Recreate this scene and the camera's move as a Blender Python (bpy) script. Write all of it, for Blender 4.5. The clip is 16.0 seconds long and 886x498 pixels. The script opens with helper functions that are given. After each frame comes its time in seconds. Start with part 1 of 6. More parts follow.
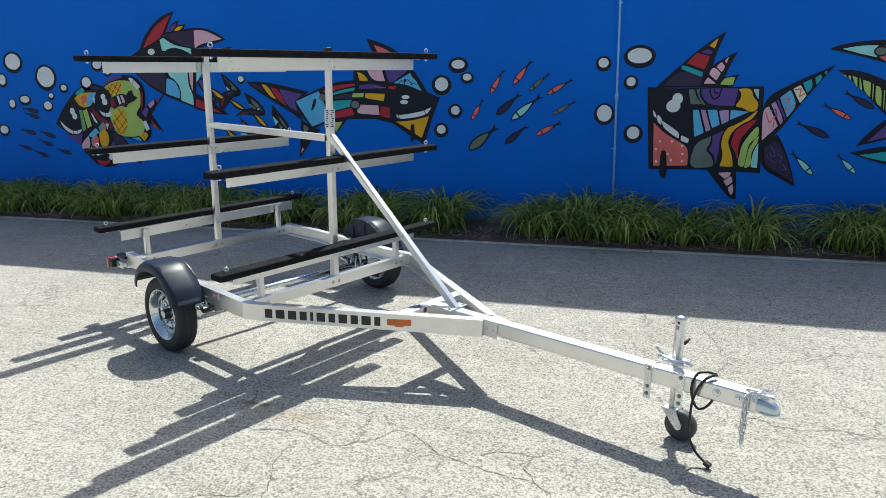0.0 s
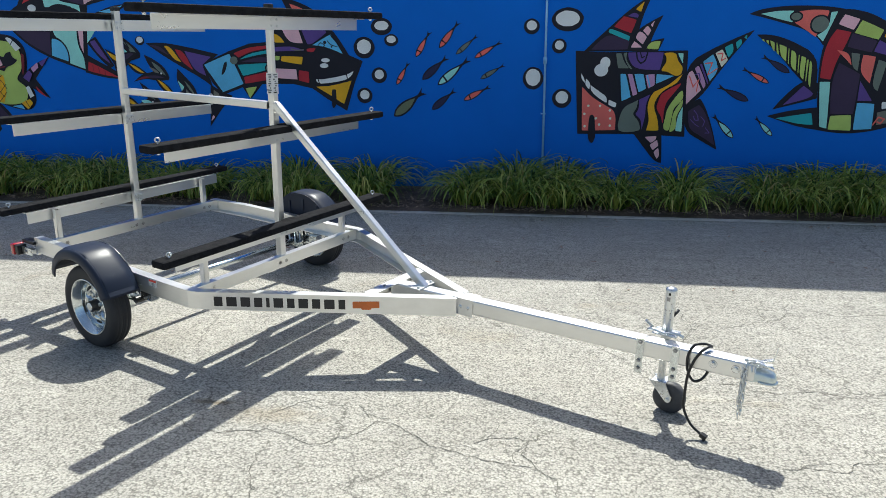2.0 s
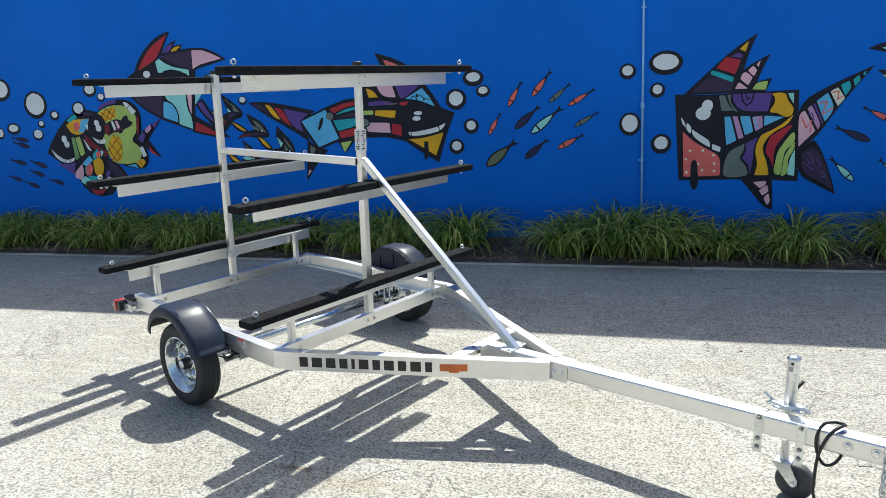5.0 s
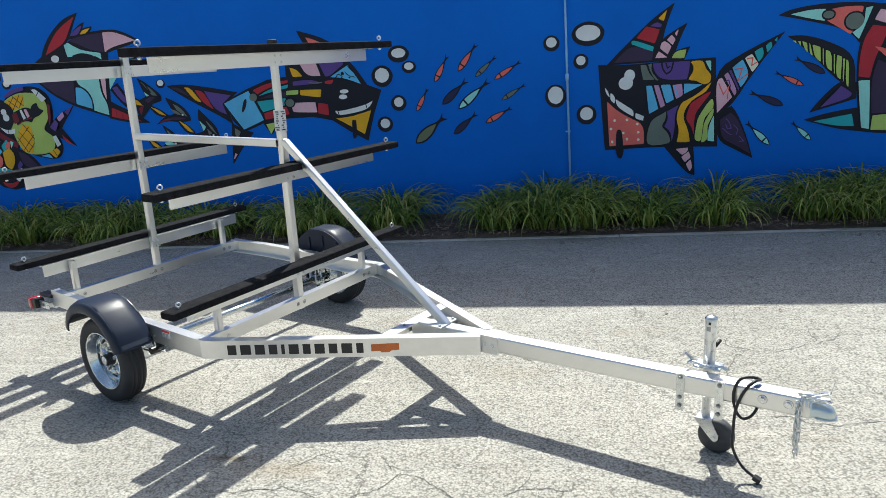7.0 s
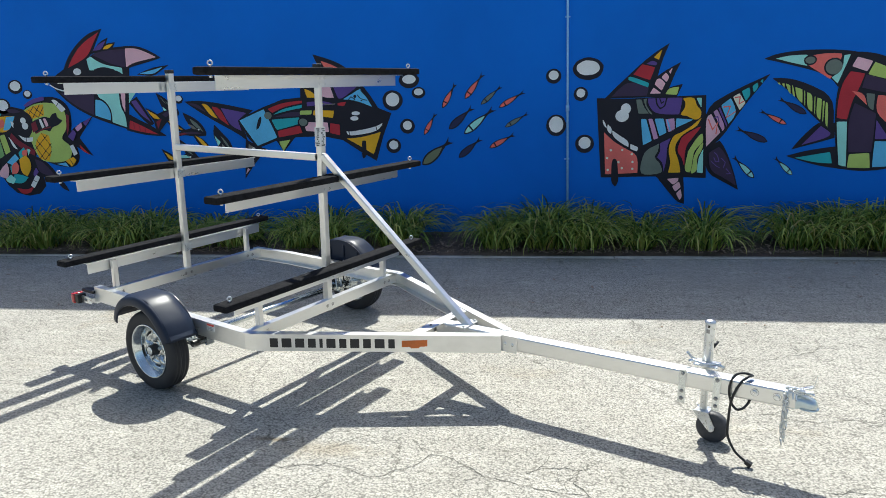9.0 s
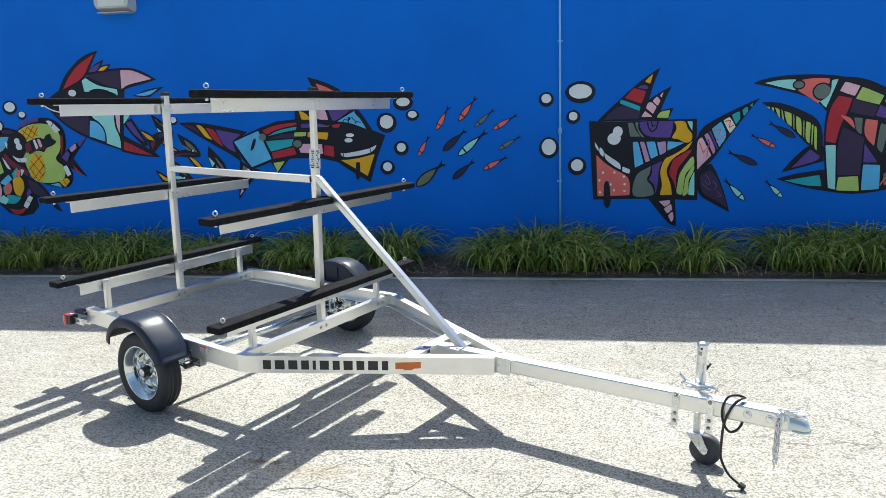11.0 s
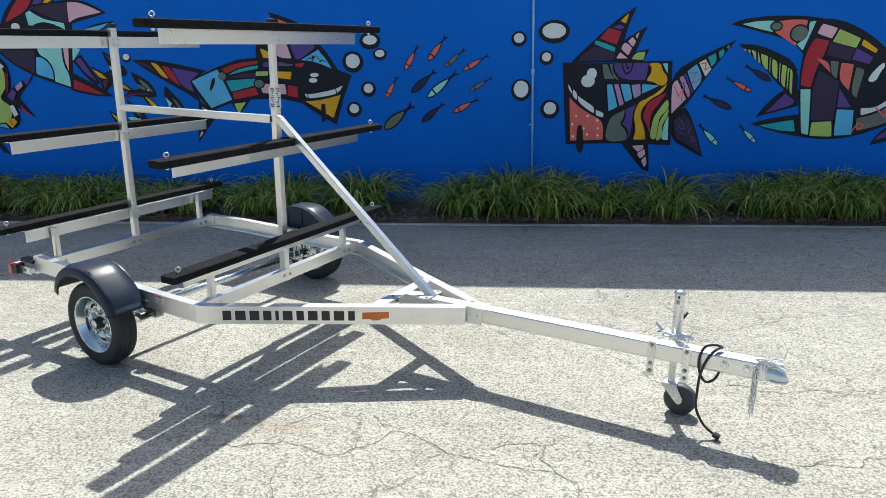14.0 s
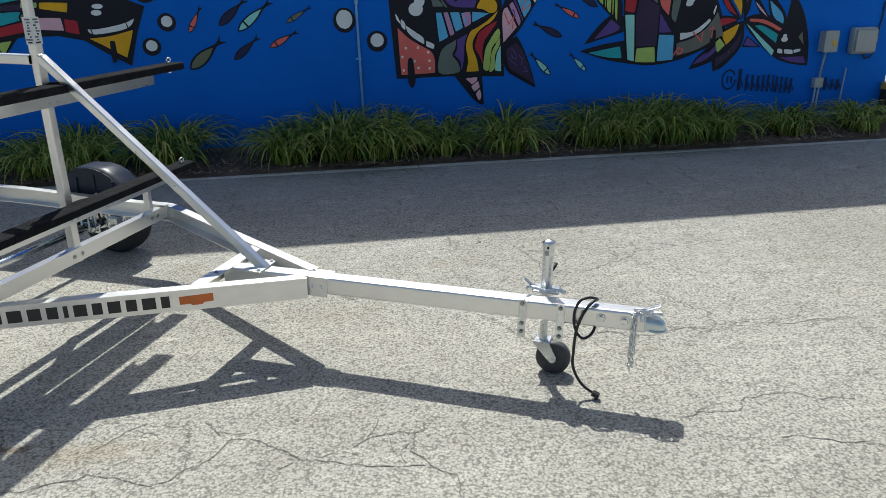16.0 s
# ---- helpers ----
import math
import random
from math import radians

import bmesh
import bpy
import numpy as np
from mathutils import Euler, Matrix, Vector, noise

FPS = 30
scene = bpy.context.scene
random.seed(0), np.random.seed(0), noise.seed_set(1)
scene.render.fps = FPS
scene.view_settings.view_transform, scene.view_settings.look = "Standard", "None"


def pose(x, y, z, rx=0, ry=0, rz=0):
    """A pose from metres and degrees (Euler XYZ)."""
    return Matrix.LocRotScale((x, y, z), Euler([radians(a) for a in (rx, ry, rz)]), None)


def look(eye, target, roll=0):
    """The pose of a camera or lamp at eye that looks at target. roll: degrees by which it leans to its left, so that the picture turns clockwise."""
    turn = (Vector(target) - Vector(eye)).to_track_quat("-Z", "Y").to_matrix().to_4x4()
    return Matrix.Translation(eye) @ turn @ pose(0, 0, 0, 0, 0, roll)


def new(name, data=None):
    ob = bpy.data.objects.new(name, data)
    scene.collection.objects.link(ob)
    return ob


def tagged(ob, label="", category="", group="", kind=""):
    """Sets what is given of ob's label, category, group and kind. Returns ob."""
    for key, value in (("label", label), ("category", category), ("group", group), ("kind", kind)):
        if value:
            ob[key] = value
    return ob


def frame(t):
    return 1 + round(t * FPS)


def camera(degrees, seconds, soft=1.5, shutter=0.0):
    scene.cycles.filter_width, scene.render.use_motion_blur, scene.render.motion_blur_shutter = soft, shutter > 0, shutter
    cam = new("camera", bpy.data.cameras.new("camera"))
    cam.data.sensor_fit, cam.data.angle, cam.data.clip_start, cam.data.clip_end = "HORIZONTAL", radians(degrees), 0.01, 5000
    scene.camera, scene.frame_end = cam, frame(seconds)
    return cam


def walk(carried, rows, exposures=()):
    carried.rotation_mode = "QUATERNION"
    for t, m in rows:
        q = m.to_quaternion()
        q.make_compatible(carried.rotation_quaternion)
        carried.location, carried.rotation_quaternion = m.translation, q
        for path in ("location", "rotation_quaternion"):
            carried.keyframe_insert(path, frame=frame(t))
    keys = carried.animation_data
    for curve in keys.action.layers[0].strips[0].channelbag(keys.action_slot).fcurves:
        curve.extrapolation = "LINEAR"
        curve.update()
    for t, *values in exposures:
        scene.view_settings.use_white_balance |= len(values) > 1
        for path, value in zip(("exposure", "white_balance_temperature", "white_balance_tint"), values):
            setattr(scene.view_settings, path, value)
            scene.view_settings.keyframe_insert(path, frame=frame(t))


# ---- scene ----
cam = camera(64.0, 16.0, soft=0.8)
PATH = [
    (0, (0.266, -0.312, 1.746), (-0.275, 1.554, 1.272), -0.7),
    (0.5, (0.151, -0.222, 1.755), (-0.282, 1.671, 1.278), -0.1),
    (1, (0.022, -0.219, 1.758), (-0.24, 1.696, 1.244), 0.8),
    (1.5, (-0.137, -0.191, 1.737), (-0.329, 1.724, 1.191), 0.9),
    (2, (-0.185, -0.142, 1.736), (-0.435, 1.758, 1.167), -0.3),
    (2.5, (-0.201, -0.044, 1.754), (-0.564, 1.859, 1.256), -1.6),
    (3, (-0.175, 0.019, 1.774), (-0.684, 1.908, 1.359), -2.1),
    (3.2, (-0.169, 0.03, 1.775), (-0.738, 1.904, 1.37), -2.2),
    (5.3, (-0.188, 0.066, 1.751), (-0.675, 1.952, 1.294), -2.7),
    (5.5, (-0.168, 0.077, 1.751), (-0.583, 1.973, 1.269), -2.9),
    (6, (-0.08, 0.06, 1.753), (-0.287, 1.97, 1.194), -3.3),
    (6.5, (-0.085, 0.095, 1.743), (-0.297, 2.002, 1.182), -4.1),
    (7, (-0.123, 0.087, 1.744), (-0.476, 1.989, 1.236), -4.1),
    (7.5, (-0.173, 0.016, 1.753), (-0.579, 1.916, 1.279), -3.4),
    (8, (-0.233, -0.153, 1.746), (-0.604, 1.751, 1.261), -3.1),
    (8.5, (-0.306, -0.307, 1.751), (-0.644, 1.602, 1.26), -2.7),
    (9, (-0.313, -0.362, 1.759), (-0.61, 1.566, 1.318), -1.8),
    (9.5, (-0.311, -0.38, 1.767), (-0.588, 1.56, 1.369), -1.5),
    (12, (-0.325, -0.368, 1.768), (-0.604, 1.576, 1.385), -1.6),
    (12.5, (-0.337, -0.348, 1.768), (-0.61, 1.595, 1.381), -1.3),
    (13, (-0.341, -0.333, 1.764), (-0.603, 1.606, 1.35), -0.7),
    (13.5, (-0.381, -0.289, 1.738), (-0.642, 1.638, 1.27), -0.6),
    (14, (-0.338, -0.198, 1.727), (-0.529, 1.72, 1.193), -1.0),
    (14.5, (-0.273, -0.075, 1.73), (-0.347, 1.834, 1.139), -0.6),
    (15, (-0.248, 0.044, 1.693), (-0.233, 1.936, 1.044), 0.0),
    (15.5, (-0.292, 0.167, 1.673), (-0.144, 2.038, 0.983), -0.3),
    (16, (-0.387, 0.342, 1.66), (-0.119, 2.194, 0.953), -1.3),
]
EXPOSURES = [(t, stops, 6500, 4.0) for t, stops in ((0.0, 0.62), (2.0, 0.58), (2.5, 0.60), (3.0, 0.78), (5.5, 0.82), (6.5, 0.65), (9.0, 0.72), (9.5, 0.84), (12.0, 0.95), (13.0, 0.90), (14.5, 0.56), (16.0, 0.22))]
walk(cam, [(t, look(eye, target, roll)) for t, eye, target, roll in PATH], EXPOSURES)

# ---- light: a high sun behind the building, clear sky ----
SUN_WAY = Vector((0.006, 0.680, 1.0)).normalized()
SUN_ELEVATION = math.asin(SUN_WAY.z)
world = bpy.data.worlds.new("sky")
scene.world = world
world.use_nodes = True
wn = world.node_tree.nodes
sky = wn.new("ShaderNodeTexSky")
sky.sky_type = "NISHITA"
sky.sun_disc = False
sky.sun_elevation = SUN_ELEVATION
sky.sun_rotation = 0.009
sky.dust_density = 3.2
sky.ozone_density = 2.0
wn["Background"].inputs["Strength"].default_value = 0.106
world.node_tree.links.new(sky.outputs[0], wn["Background"].inputs["Color"])
sun_data = bpy.data.lights.new("sun", "SUN")
sun_data.energy = 4.4
sun_data.angle = radians(0.53)
sun_data.color = (1.0, 0.98, 0.93)
sun = new("sun", sun_data)
sun.matrix_world = look(SUN_WAY * 40, (0, 0, 0))

# ---- materials ----
def material(name, base, rough=0.6, metal=0.0, spec=0.5, coat=0.0):
    m = bpy.data.materials.new(name)
    m.use_nodes = True
    b = m.node_tree.nodes["Principled BSDF"]
    b.inputs["Base Color"].default_value = (*base, 1)
    b.inputs["Roughness"].default_value = rough
    b.inputs["Metallic"].default_value = metal
    b.inputs["Specular IOR Level"].default_value = spec
    b.inputs["Coat Weight"].default_value = coat
    b.inputs["Coat Roughness"].default_value = 0.2
    return m


def shader(m):
    return m.node_tree.nodes["Principled BSDF"]


def node(m, kind, **values):
    n = m.node_tree.nodes.new(kind)
    for key, value in values.items():
        n.inputs[key.replace("_", " ")].default_value = value
    return n


def link(m, a, b):
    m.node_tree.links.new(a, b)


def place(m):
    return node(m, "ShaderNodeTexCoord").outputs["Object"]


def noise_of(m, scale, detail=4.0, rough=0.55, where=None, stretch=None):
    n = node(m, "ShaderNodeTexNoise", Scale=scale, Detail=detail, Roughness=rough)
    where = where or place(m)
    if stretch:
        mp = node(m, "ShaderNodeMapping", Scale=stretch)
        link(m, where, mp.inputs["Vector"])
        where = mp.outputs[0]
    link(m, where, n.inputs["Vector"])
    return n


def ramp(m, source, stops):
    r = m.node_tree.nodes.new("ShaderNodeValToRGB")
    els = r.color_ramp.elements
    while len(els) < len(stops):
        els.new(0.5)
    for e, (pos, col) in zip(els, stops):
        e.position = pos
        e.color = (*col, 1) if len(col) == 3 else col
    link(m, source, r.inputs["Fac"])
    return r.outputs["Color"]


def mix(m, a, b, fac, mode="MIX"):
    n = m.node_tree.nodes.new("ShaderNodeMix")
    n.data_type, n.blend_type = "RGBA", mode
    for value, socket in ((fac, n.inputs[0]), (a, n.inputs[6]), (b, n.inputs[7])):
        if isinstance(value, (int, float)):
            socket.default_value = value
        elif isinstance(value, tuple):
            socket.default_value = (*value, 1)
        else:
            link(m, value, socket)
    return n.outputs[2]


def bump(m, height, strength, distance, normal=None):
    n = node(m, "ShaderNodeBump", Strength=strength, Distance=distance)
    link(m, height, n.inputs["Height"])
    if normal:
        link(m, normal, n.inputs["Normal"])
    return n.outputs["Normal"]


def scalar(m, source, lo, hi):
    n = node(m, "ShaderNodeMapRange", To_Min=lo, To_Max=hi)
    link(m, source, n.inputs["Value"])
    return n.outputs["Result"]


def worn(name, base, rough, metal=0.0, scale=30.0, amount=0.25, relief=0.0, spec=0.5, coat=0.0, stretch=None, gloss=0.13):
    """A surface with grain and broad soft patches in colour and gloss."""
    m = material(name, base, rough, metal, spec, coat)
    fine = noise_of(m, scale, 6, 0.65, stretch=stretch)
    broad = noise_of(m, scale * 0.11, 3)
    dark = tuple(c * (1 - amount) for c in base)
    lite = tuple(min(1.0, c * (1 + amount * 0.6)) for c in base)
    a = ramp(m, fine.outputs["Fac"], [(0.3, dark), (0.7, lite)])
    b = ramp(m, broad.outputs["Fac"], [(0.35, dark), (0.65, lite)])
    link(m, mix(m, a, b, 0.5), shader(m).inputs["Base Color"])
    link(m, scalar(m, fine.outputs["Fac"], max(0.02, rough - gloss), min(1, rough + gloss)), shader(m).inputs["Roughness"])
    if relief:
        link(m, bump(m, fine.outputs["Fac"], 0.6, relief), shader(m).inputs["Normal"])
    return m


ALUMINIUM = worn("mill_aluminium", (0.80, 0.80, 0.79), 0.33, 1.0, 14, 0.09, coat=0.35, stretch=(0.4, 1.0, 1.0), gloss=0.03)
ANGLE = worn("bright_extruded_aluminium", (0.80, 0.81, 0.81), 0.29, 1.0, 9, 0.10, stretch=(1.0, 0.25, 1.0), gloss=0.05)
CHANNEL = worn("extruded_aluminium", (0.79, 0.79, 0.78), 0.34, 0.92, 12, 0.13, stretch=(0.3, 1.0, 1.0), gloss=0.05)
ZINC = worn("zinc_plated_steel", (0.76, 0.78, 0.79), 0.30, 1.0, 60, 0.20)
COUPLER = worn("blue_zinc_plating", (0.66, 0.73, 0.74), 0.38, 1.0, 50, 0.2)
GALVANISED = worn("galvanised_rim", (0.68, 0.72, 0.73), 0.17, 1.0, 45, 0.28)
BOLT = worn("dull_steel_bolt", (0.35, 0.35, 0.36), 0.4, 1.0, 90, 0.3)
CARPET = worn("black_marine_carpet", (0.020, 0.020, 0.022), 0.98, 0.0, 260, 0.6, 0.004, spec=0.06)
FENDER = material("navy_black_plastic", (0.016, 0.023, 0.042), 0.38, spec=0.25)
link(FENDER, scalar(FENDER, noise_of(FENDER, 25, 4).outputs["Fac"], 0.34, 0.42), shader(FENDER).inputs["Roughness"])
RUBBER = worn("tyre_rubber", (0.020, 0.021, 0.025), 0.66, 0.0, 70, 0.35, 0.001)
DUSTY = worn("dusty_hard_rubber", (0.060, 0.060, 0.066), 0.6, 0.0, 40, 0.5)
BLACK = worn("black_plastic", (0.012, 0.012, 0.013), 0.45, 0.0, 50, 0.3)
HUBCAP = worn("black_hub_cap", (0.015, 0.015, 0.016), 0.35, 0.0, 50, 0.3)
LENS = material("red_lamp_lens", (0.42, 0.012, 0.018), 0.15, coat=0.6)
DECAL = worn("dark_vinyl", (0.028, 0.026, 0.026), 0.5, 0.0, 60, 0.3)
ORANGE = worn("orange_vinyl", (0.72, 0.17, 0.03), 0.45, 0.0, 60, 0.2)
STICKER = worn("white_sticker", (0.75, 0.75, 0.74), 0.5, 0.0, 60, 0.1)
STICKER_GREY = worn("grey_print", (0.16, 0.17, 0.18), 0.5, 0.0, 60, 0.4)
STICKER_RED = worn("red_print", (0.65, 0.06, 0.04), 0.5, 0.0, 60, 0.2)
BOXGREY = worn("painted_grey_metal", (0.42, 0.45, 0.44), 0.5, 0.0, 40, 0.12)
LAMP_METAL = worn("weathered_lamp_housing", (0.55, 0.56, 0.55), 0.5, 0.0, 30, 0.2)
CONDUIT = worn("blue_painted_conduit", (0.30, 0.60, 0.95), 0.6, 0.0, 40, 0.2, spec=0.15)
CONCRETE = worn("kerb_concrete", (0.54, 0.50, 0.46), 0.9, 0.0, 60, 0.35, 0.004)
MULCH = worn("brown_mulch", (0.15, 0.105, 0.08), 0.95, 0.0, 55, 0.6, 0.02)
DRYLEAF = worn("dry_leaf", (0.36, 0.26, 0.19), 0.8, 0.0, 20, 0.5)
CRACK = worn("crack_shadow", (0.14, 0.133, 0.115), 0.95, 0.0, 120, 0.5)
TWIG = worn("mulch_chip", (0.30, 0.21, 0.16), 0.9, 0.0, 30, 0.5)

# wall paint: fine stucco with faint roller bands
PAINT_BLUE = material("blue_wall_paint", (0.003, 0.13, 0.60), 0.75, spec=0.2)
_f = noise_of(PAINT_BLUE, 120, 5, 0.7)
_b = noise_of(PAINT_BLUE, 0.9, 4, 0.6)
_c = mix(PAINT_BLUE, ramp(PAINT_BLUE, _b.outputs["Fac"], [(0.3, (0.003, 0.140, 0.612)), (0.7, (0.004, 0.178, 0.755))]),
         ramp(PAINT_BLUE, _f.outputs["Fac"], [(0.35, (0.003, 0.138, 0.602)), (0.65, (0.004, 0.183, 0.765))]), 0.4)
link(PAINT_BLUE, _c, shader(PAINT_BLUE).inputs["Base Color"])
link(PAINT_BLUE, bump(PAINT_BLUE, _f.outputs["Fac"], 0.5, 0.003), shader(PAINT_BLUE).inputs["Normal"])


def mural_paint(name, base):
    m = material("mural_" + name, base, 0.6, spec=0.3)
    f = noise_of(m, 90, 5, 0.7)
    b = noise_of(m, 3.5, 3)
    dark, lite = tuple(c * 0.86 for c in base), tuple(min(1, c * 1.1) for c in base)
    col = mix(m, ramp(m, f.outputs["Fac"], [(0.35, dark), (0.65, lite)]), ramp(m, b.outputs["Fac"], [(0.35, dark), (0.65, lite)]), 0.5)
    link(m, col, shader(m).inputs["Base Color"])
    link(m, bump(m, f.outputs["Fac"], 0.5, 0.003), shader(m).inputs["Normal"])
    return m


# bleached asphalt: pale stones set in a darker binder, fine cracks, stains
ASPHALT = material("bleached_asphalt", (0.42, 0.40, 0.36), 0.92, spec=0.25)
_w = place(ASPHALT)
_cell = node(ASPHALT, "ShaderNodeTexVoronoi", Scale=98.0)
link(ASPHALT, _w, _cell.inputs["Vector"])
_sep = node(ASPHALT, "ShaderNodeSeparateColor")
link(ASPHALT, _cell.outputs["Color"], _sep.inputs[0])
_stone = ramp(ASPHALT, _sep.outputs[0], [(0.0, (0.245, 0.236, 0.214)), (0.10, (0.325, 0.312, 0.281)), (0.25, (0.392, 0.376, 0.337)), (0.55, (0.428, 0.409, 0.367)), (1.0, (0.470, 0.450, 0.403))])
_joint = ramp(ASPHALT, _cell.outputs["Distance"], [(0.44, (1, 1, 1)), (0.80, (0.22, 0.22, 0.22))])
_col = mix(ASPHALT, _stone, _joint, 0.63, "MULTIPLY")
_grit = noise_of(ASPHALT, 70, 3, 0.6, _w)
_col = mix(ASPHALT, _col, ramp(ASPHALT, _grit.outputs["Fac"], [(0.36, (0.46, 0.46, 0.46)), (0.52, (1, 1, 1))]), 0.28, "MULTIPLY")
_mid = noise_of(ASPHALT, 11, 4, 0.6, _w)
_col = mix(ASPHALT, _col, ramp(ASPHALT, _mid.outputs["Fac"], [(0.36, (0.72, 0.72, 0.71)), (0.58, (1, 1, 1))]), 0.22, "MULTIPLY")
_broad = noise_of(ASPHALT, 0.8, 6, 0.62, _w)
_col = mix(ASPHALT, _col, ramp(ASPHALT, _broad.outputs["Fac"], [(0.34, (0.66, 0.65, 0.63)), (0.58, (1, 1, 1))]), 0.42, "MULTIPLY")
_stain = noise_of(ASPHALT, 1.1, 6, 0.62, _w, (1.0, 1.6, 1.0))
_col = mix(ASPHALT, _col, ramp(ASPHALT, _stain.outputs["Fac"], [(0.60, (1, 1, 1)), (0.74, (0.82, 0.76, 0.66))]), 0.8, "MULTIPLY")
_warp = noise_of(ASPHALT, 2.6, 5, 0.7, _w)
_bent = mix(ASPHALT, _w, _warp.outputs["Color"], 0.22, "ADD")
_crack = node(ASPHALT, "ShaderNodeTexVoronoi", Scale=0.8)
_crack.feature = "DISTANCE_TO_EDGE"
link(ASPHALT, _bent, _crack.inputs["Vector"])
_mp = node(ASPHALT, "ShaderNodeMapping", Scale=(0.55, 1.5, 1.0))
link(ASPHALT, mix(ASPHALT, _w, noise_of(ASPHALT, 3.4, 6, 0.72, _w).outputs["Color"], 0.30, "ADD"), _mp.inputs["Vector"])
_fine = node(ASPHALT, "ShaderNodeTexVoronoi", Scale=1.0)
_fine.feature = "DISTANCE_TO_EDGE"
link(ASPHALT, _mp.outputs[0], _fine.inputs["Vector"])
_hair = ramp(ASPHALT, _fine.outputs["Distance"], [(0.0, (1, 1, 1)), (0.002, (0.7, 0.7, 0.7)), (0.0050, (0, 0, 0))])
_patchy = noise_of(ASPHALT, 1.6, 3, 0.5, _w)
_hair = mix(ASPHALT, (0.0, 0.0, 0.0), _hair, ramp(ASPHALT, _patchy.outputs["Fac"], [(0.44, (0, 0, 0)), (0.55, (1, 1, 1))]))
_here = noise_of(ASPHALT, 0.9, 2, 0.5, _w)
_line = ramp(ASPHALT, _crack.outputs["Distance"], [(0.0, (1, 1, 1)), (0.0015, (0.8, 0.8, 0.8)), (0.0040, (0, 0, 0))])
_line = mix(ASPHALT, (0.0, 0.0, 0.0), _line, ramp(ASPHALT, _here.outputs["Fac"], [(0.50, (0, 0, 0)), (0.58, (1, 1, 1))]))
# old spills under the frame: a faint rusty one and a small dark oily one
def spill(col, x, y, wide, deep, tint):
    at = node(ASPHALT, "ShaderNodeMapping", Location=(-x, -y, 0.0))
    link(ASPHALT, _w, at.inputs["Vector"])
    size = node(ASPHALT, "ShaderNodeVectorMath")
    size.operation = "MULTIPLY"
    size.inputs[1].default_value = (1 / wide, 1 / deep, 0.0)
    link(ASPHALT, at.outputs[0], size.inputs[0])
    far = node(ASPHALT, "ShaderNodeVectorMath")
    far.operation = "LENGTH"
    link(ASPHALT, size.outputs[0], far.inputs[0])
    edge = node(ASPHALT, "ShaderNodeMath")
    edge.operation = "ADD"
    link(ASPHALT, far.outputs["Value"], edge.inputs[0])
    link(ASPHALT, scalar(ASPHALT, noise_of(ASPHALT, 14.0, 5, 0.7, _w).outputs["Fac"], -0.8, 0.8), edge.inputs[1])
    return mix(ASPHALT, col, ramp(ASPHALT, edge.outputs[0], [(0.20, tint), (0.9, (1, 1, 1))]), 1.0, "MULTIPLY")


_col = spill(_col, -1.43, 2.78, 0.36, 0.12, (0.86, 0.81, 0.74))
_col = spill(_col, -1.74, 2.86, 0.15, 0.04, (0.46, 0.40, 0.33))
_scuff = noise_of(ASPHALT, 3.4, 5, 0.66, _w, (0.75, 2.6, 1.0))
_col = mix(ASPHALT, _col, ramp(ASPHALT, _scuff.outputs["Fac"], [(0.53, (1, 1, 1)), (0.66, (1.15, 1.15, 1.145))]), 1.0, "MULTIPLY")
_drag = noise_of(ASPHALT, 7.0, 4, 0.6, _w, (0.5, 4.0, 1.0))
_col = mix(ASPHALT, _col, ramp(ASPHALT, _drag.outputs["Fac"], [(0.58, (1, 1, 1)), (0.65, (1.16, 1.16, 1.16))]), 1.0, "MULTIPLY")
_col = mix(ASPHALT, _col, (0.10, 0.095, 0.085), mix(ASPHALT, (0.0, 0.0, 0.0), _hair, 0.8))
_col = mix(ASPHALT, _col, (0.09, 0.085, 0.075), mix(ASPHALT, (0.0, 0.0, 0.0), _line, 0.85))
link(ASPHALT, _col, shader(ASPHALT).inputs["Base Color"])
_n = bump(ASPHALT, _cell.outputs["Distance"], 0.55, 0.004)
_n = bump(ASPHALT, _grit.outputs["Fac"], 0.4, 0.006, _n)
link(ASPHALT, _n, shader(ASPHALT).inputs["Normal"])

LEAF = material("strap_leaf", (0.12, 0.18, 0.04), 0.55, spec=0.22)
_isl = node(LEAF, "ShaderNodeNewGeometry")
_lc = ramp(LEAF, _isl.outputs["Random Per Island"], [(0.0, (0.05, 0.095, 0.022)), (0.26, (0.15, 0.24, 0.045)), (0.55, (0.33, 0.44, 0.085)), (0.86, (0.60, 0.62, 0.15)), (1.0, (0.70, 0.54, 0.24))])
_ln = noise_of(LEAF, 14, 3)
_lc = mix(LEAF, _lc, ramp(LEAF, _ln.outputs["Fac"], [(0.35, (0.75, 0.75, 0.75)), (0.65, (1, 1, 1))]), 0.7, "MULTIPLY")
link(LEAF, _lc, shader(LEAF).inputs["Base Color"])
_thin = node(LEAF, "ShaderNodeBsdfTranslucent")
link(LEAF, _lc, _thin.inputs["Color"])
_both = node(LEAF, "ShaderNodeMixShader", Fac=0.38)
link(LEAF, shader(LEAF).outputs[0], _both.inputs[1])
link(LEAF, _thin.outputs[0], _both.inputs[2])
link(LEAF, _both.outputs[0], LEAF.node_tree.nodes["Material Output"].inputs["Surface"])

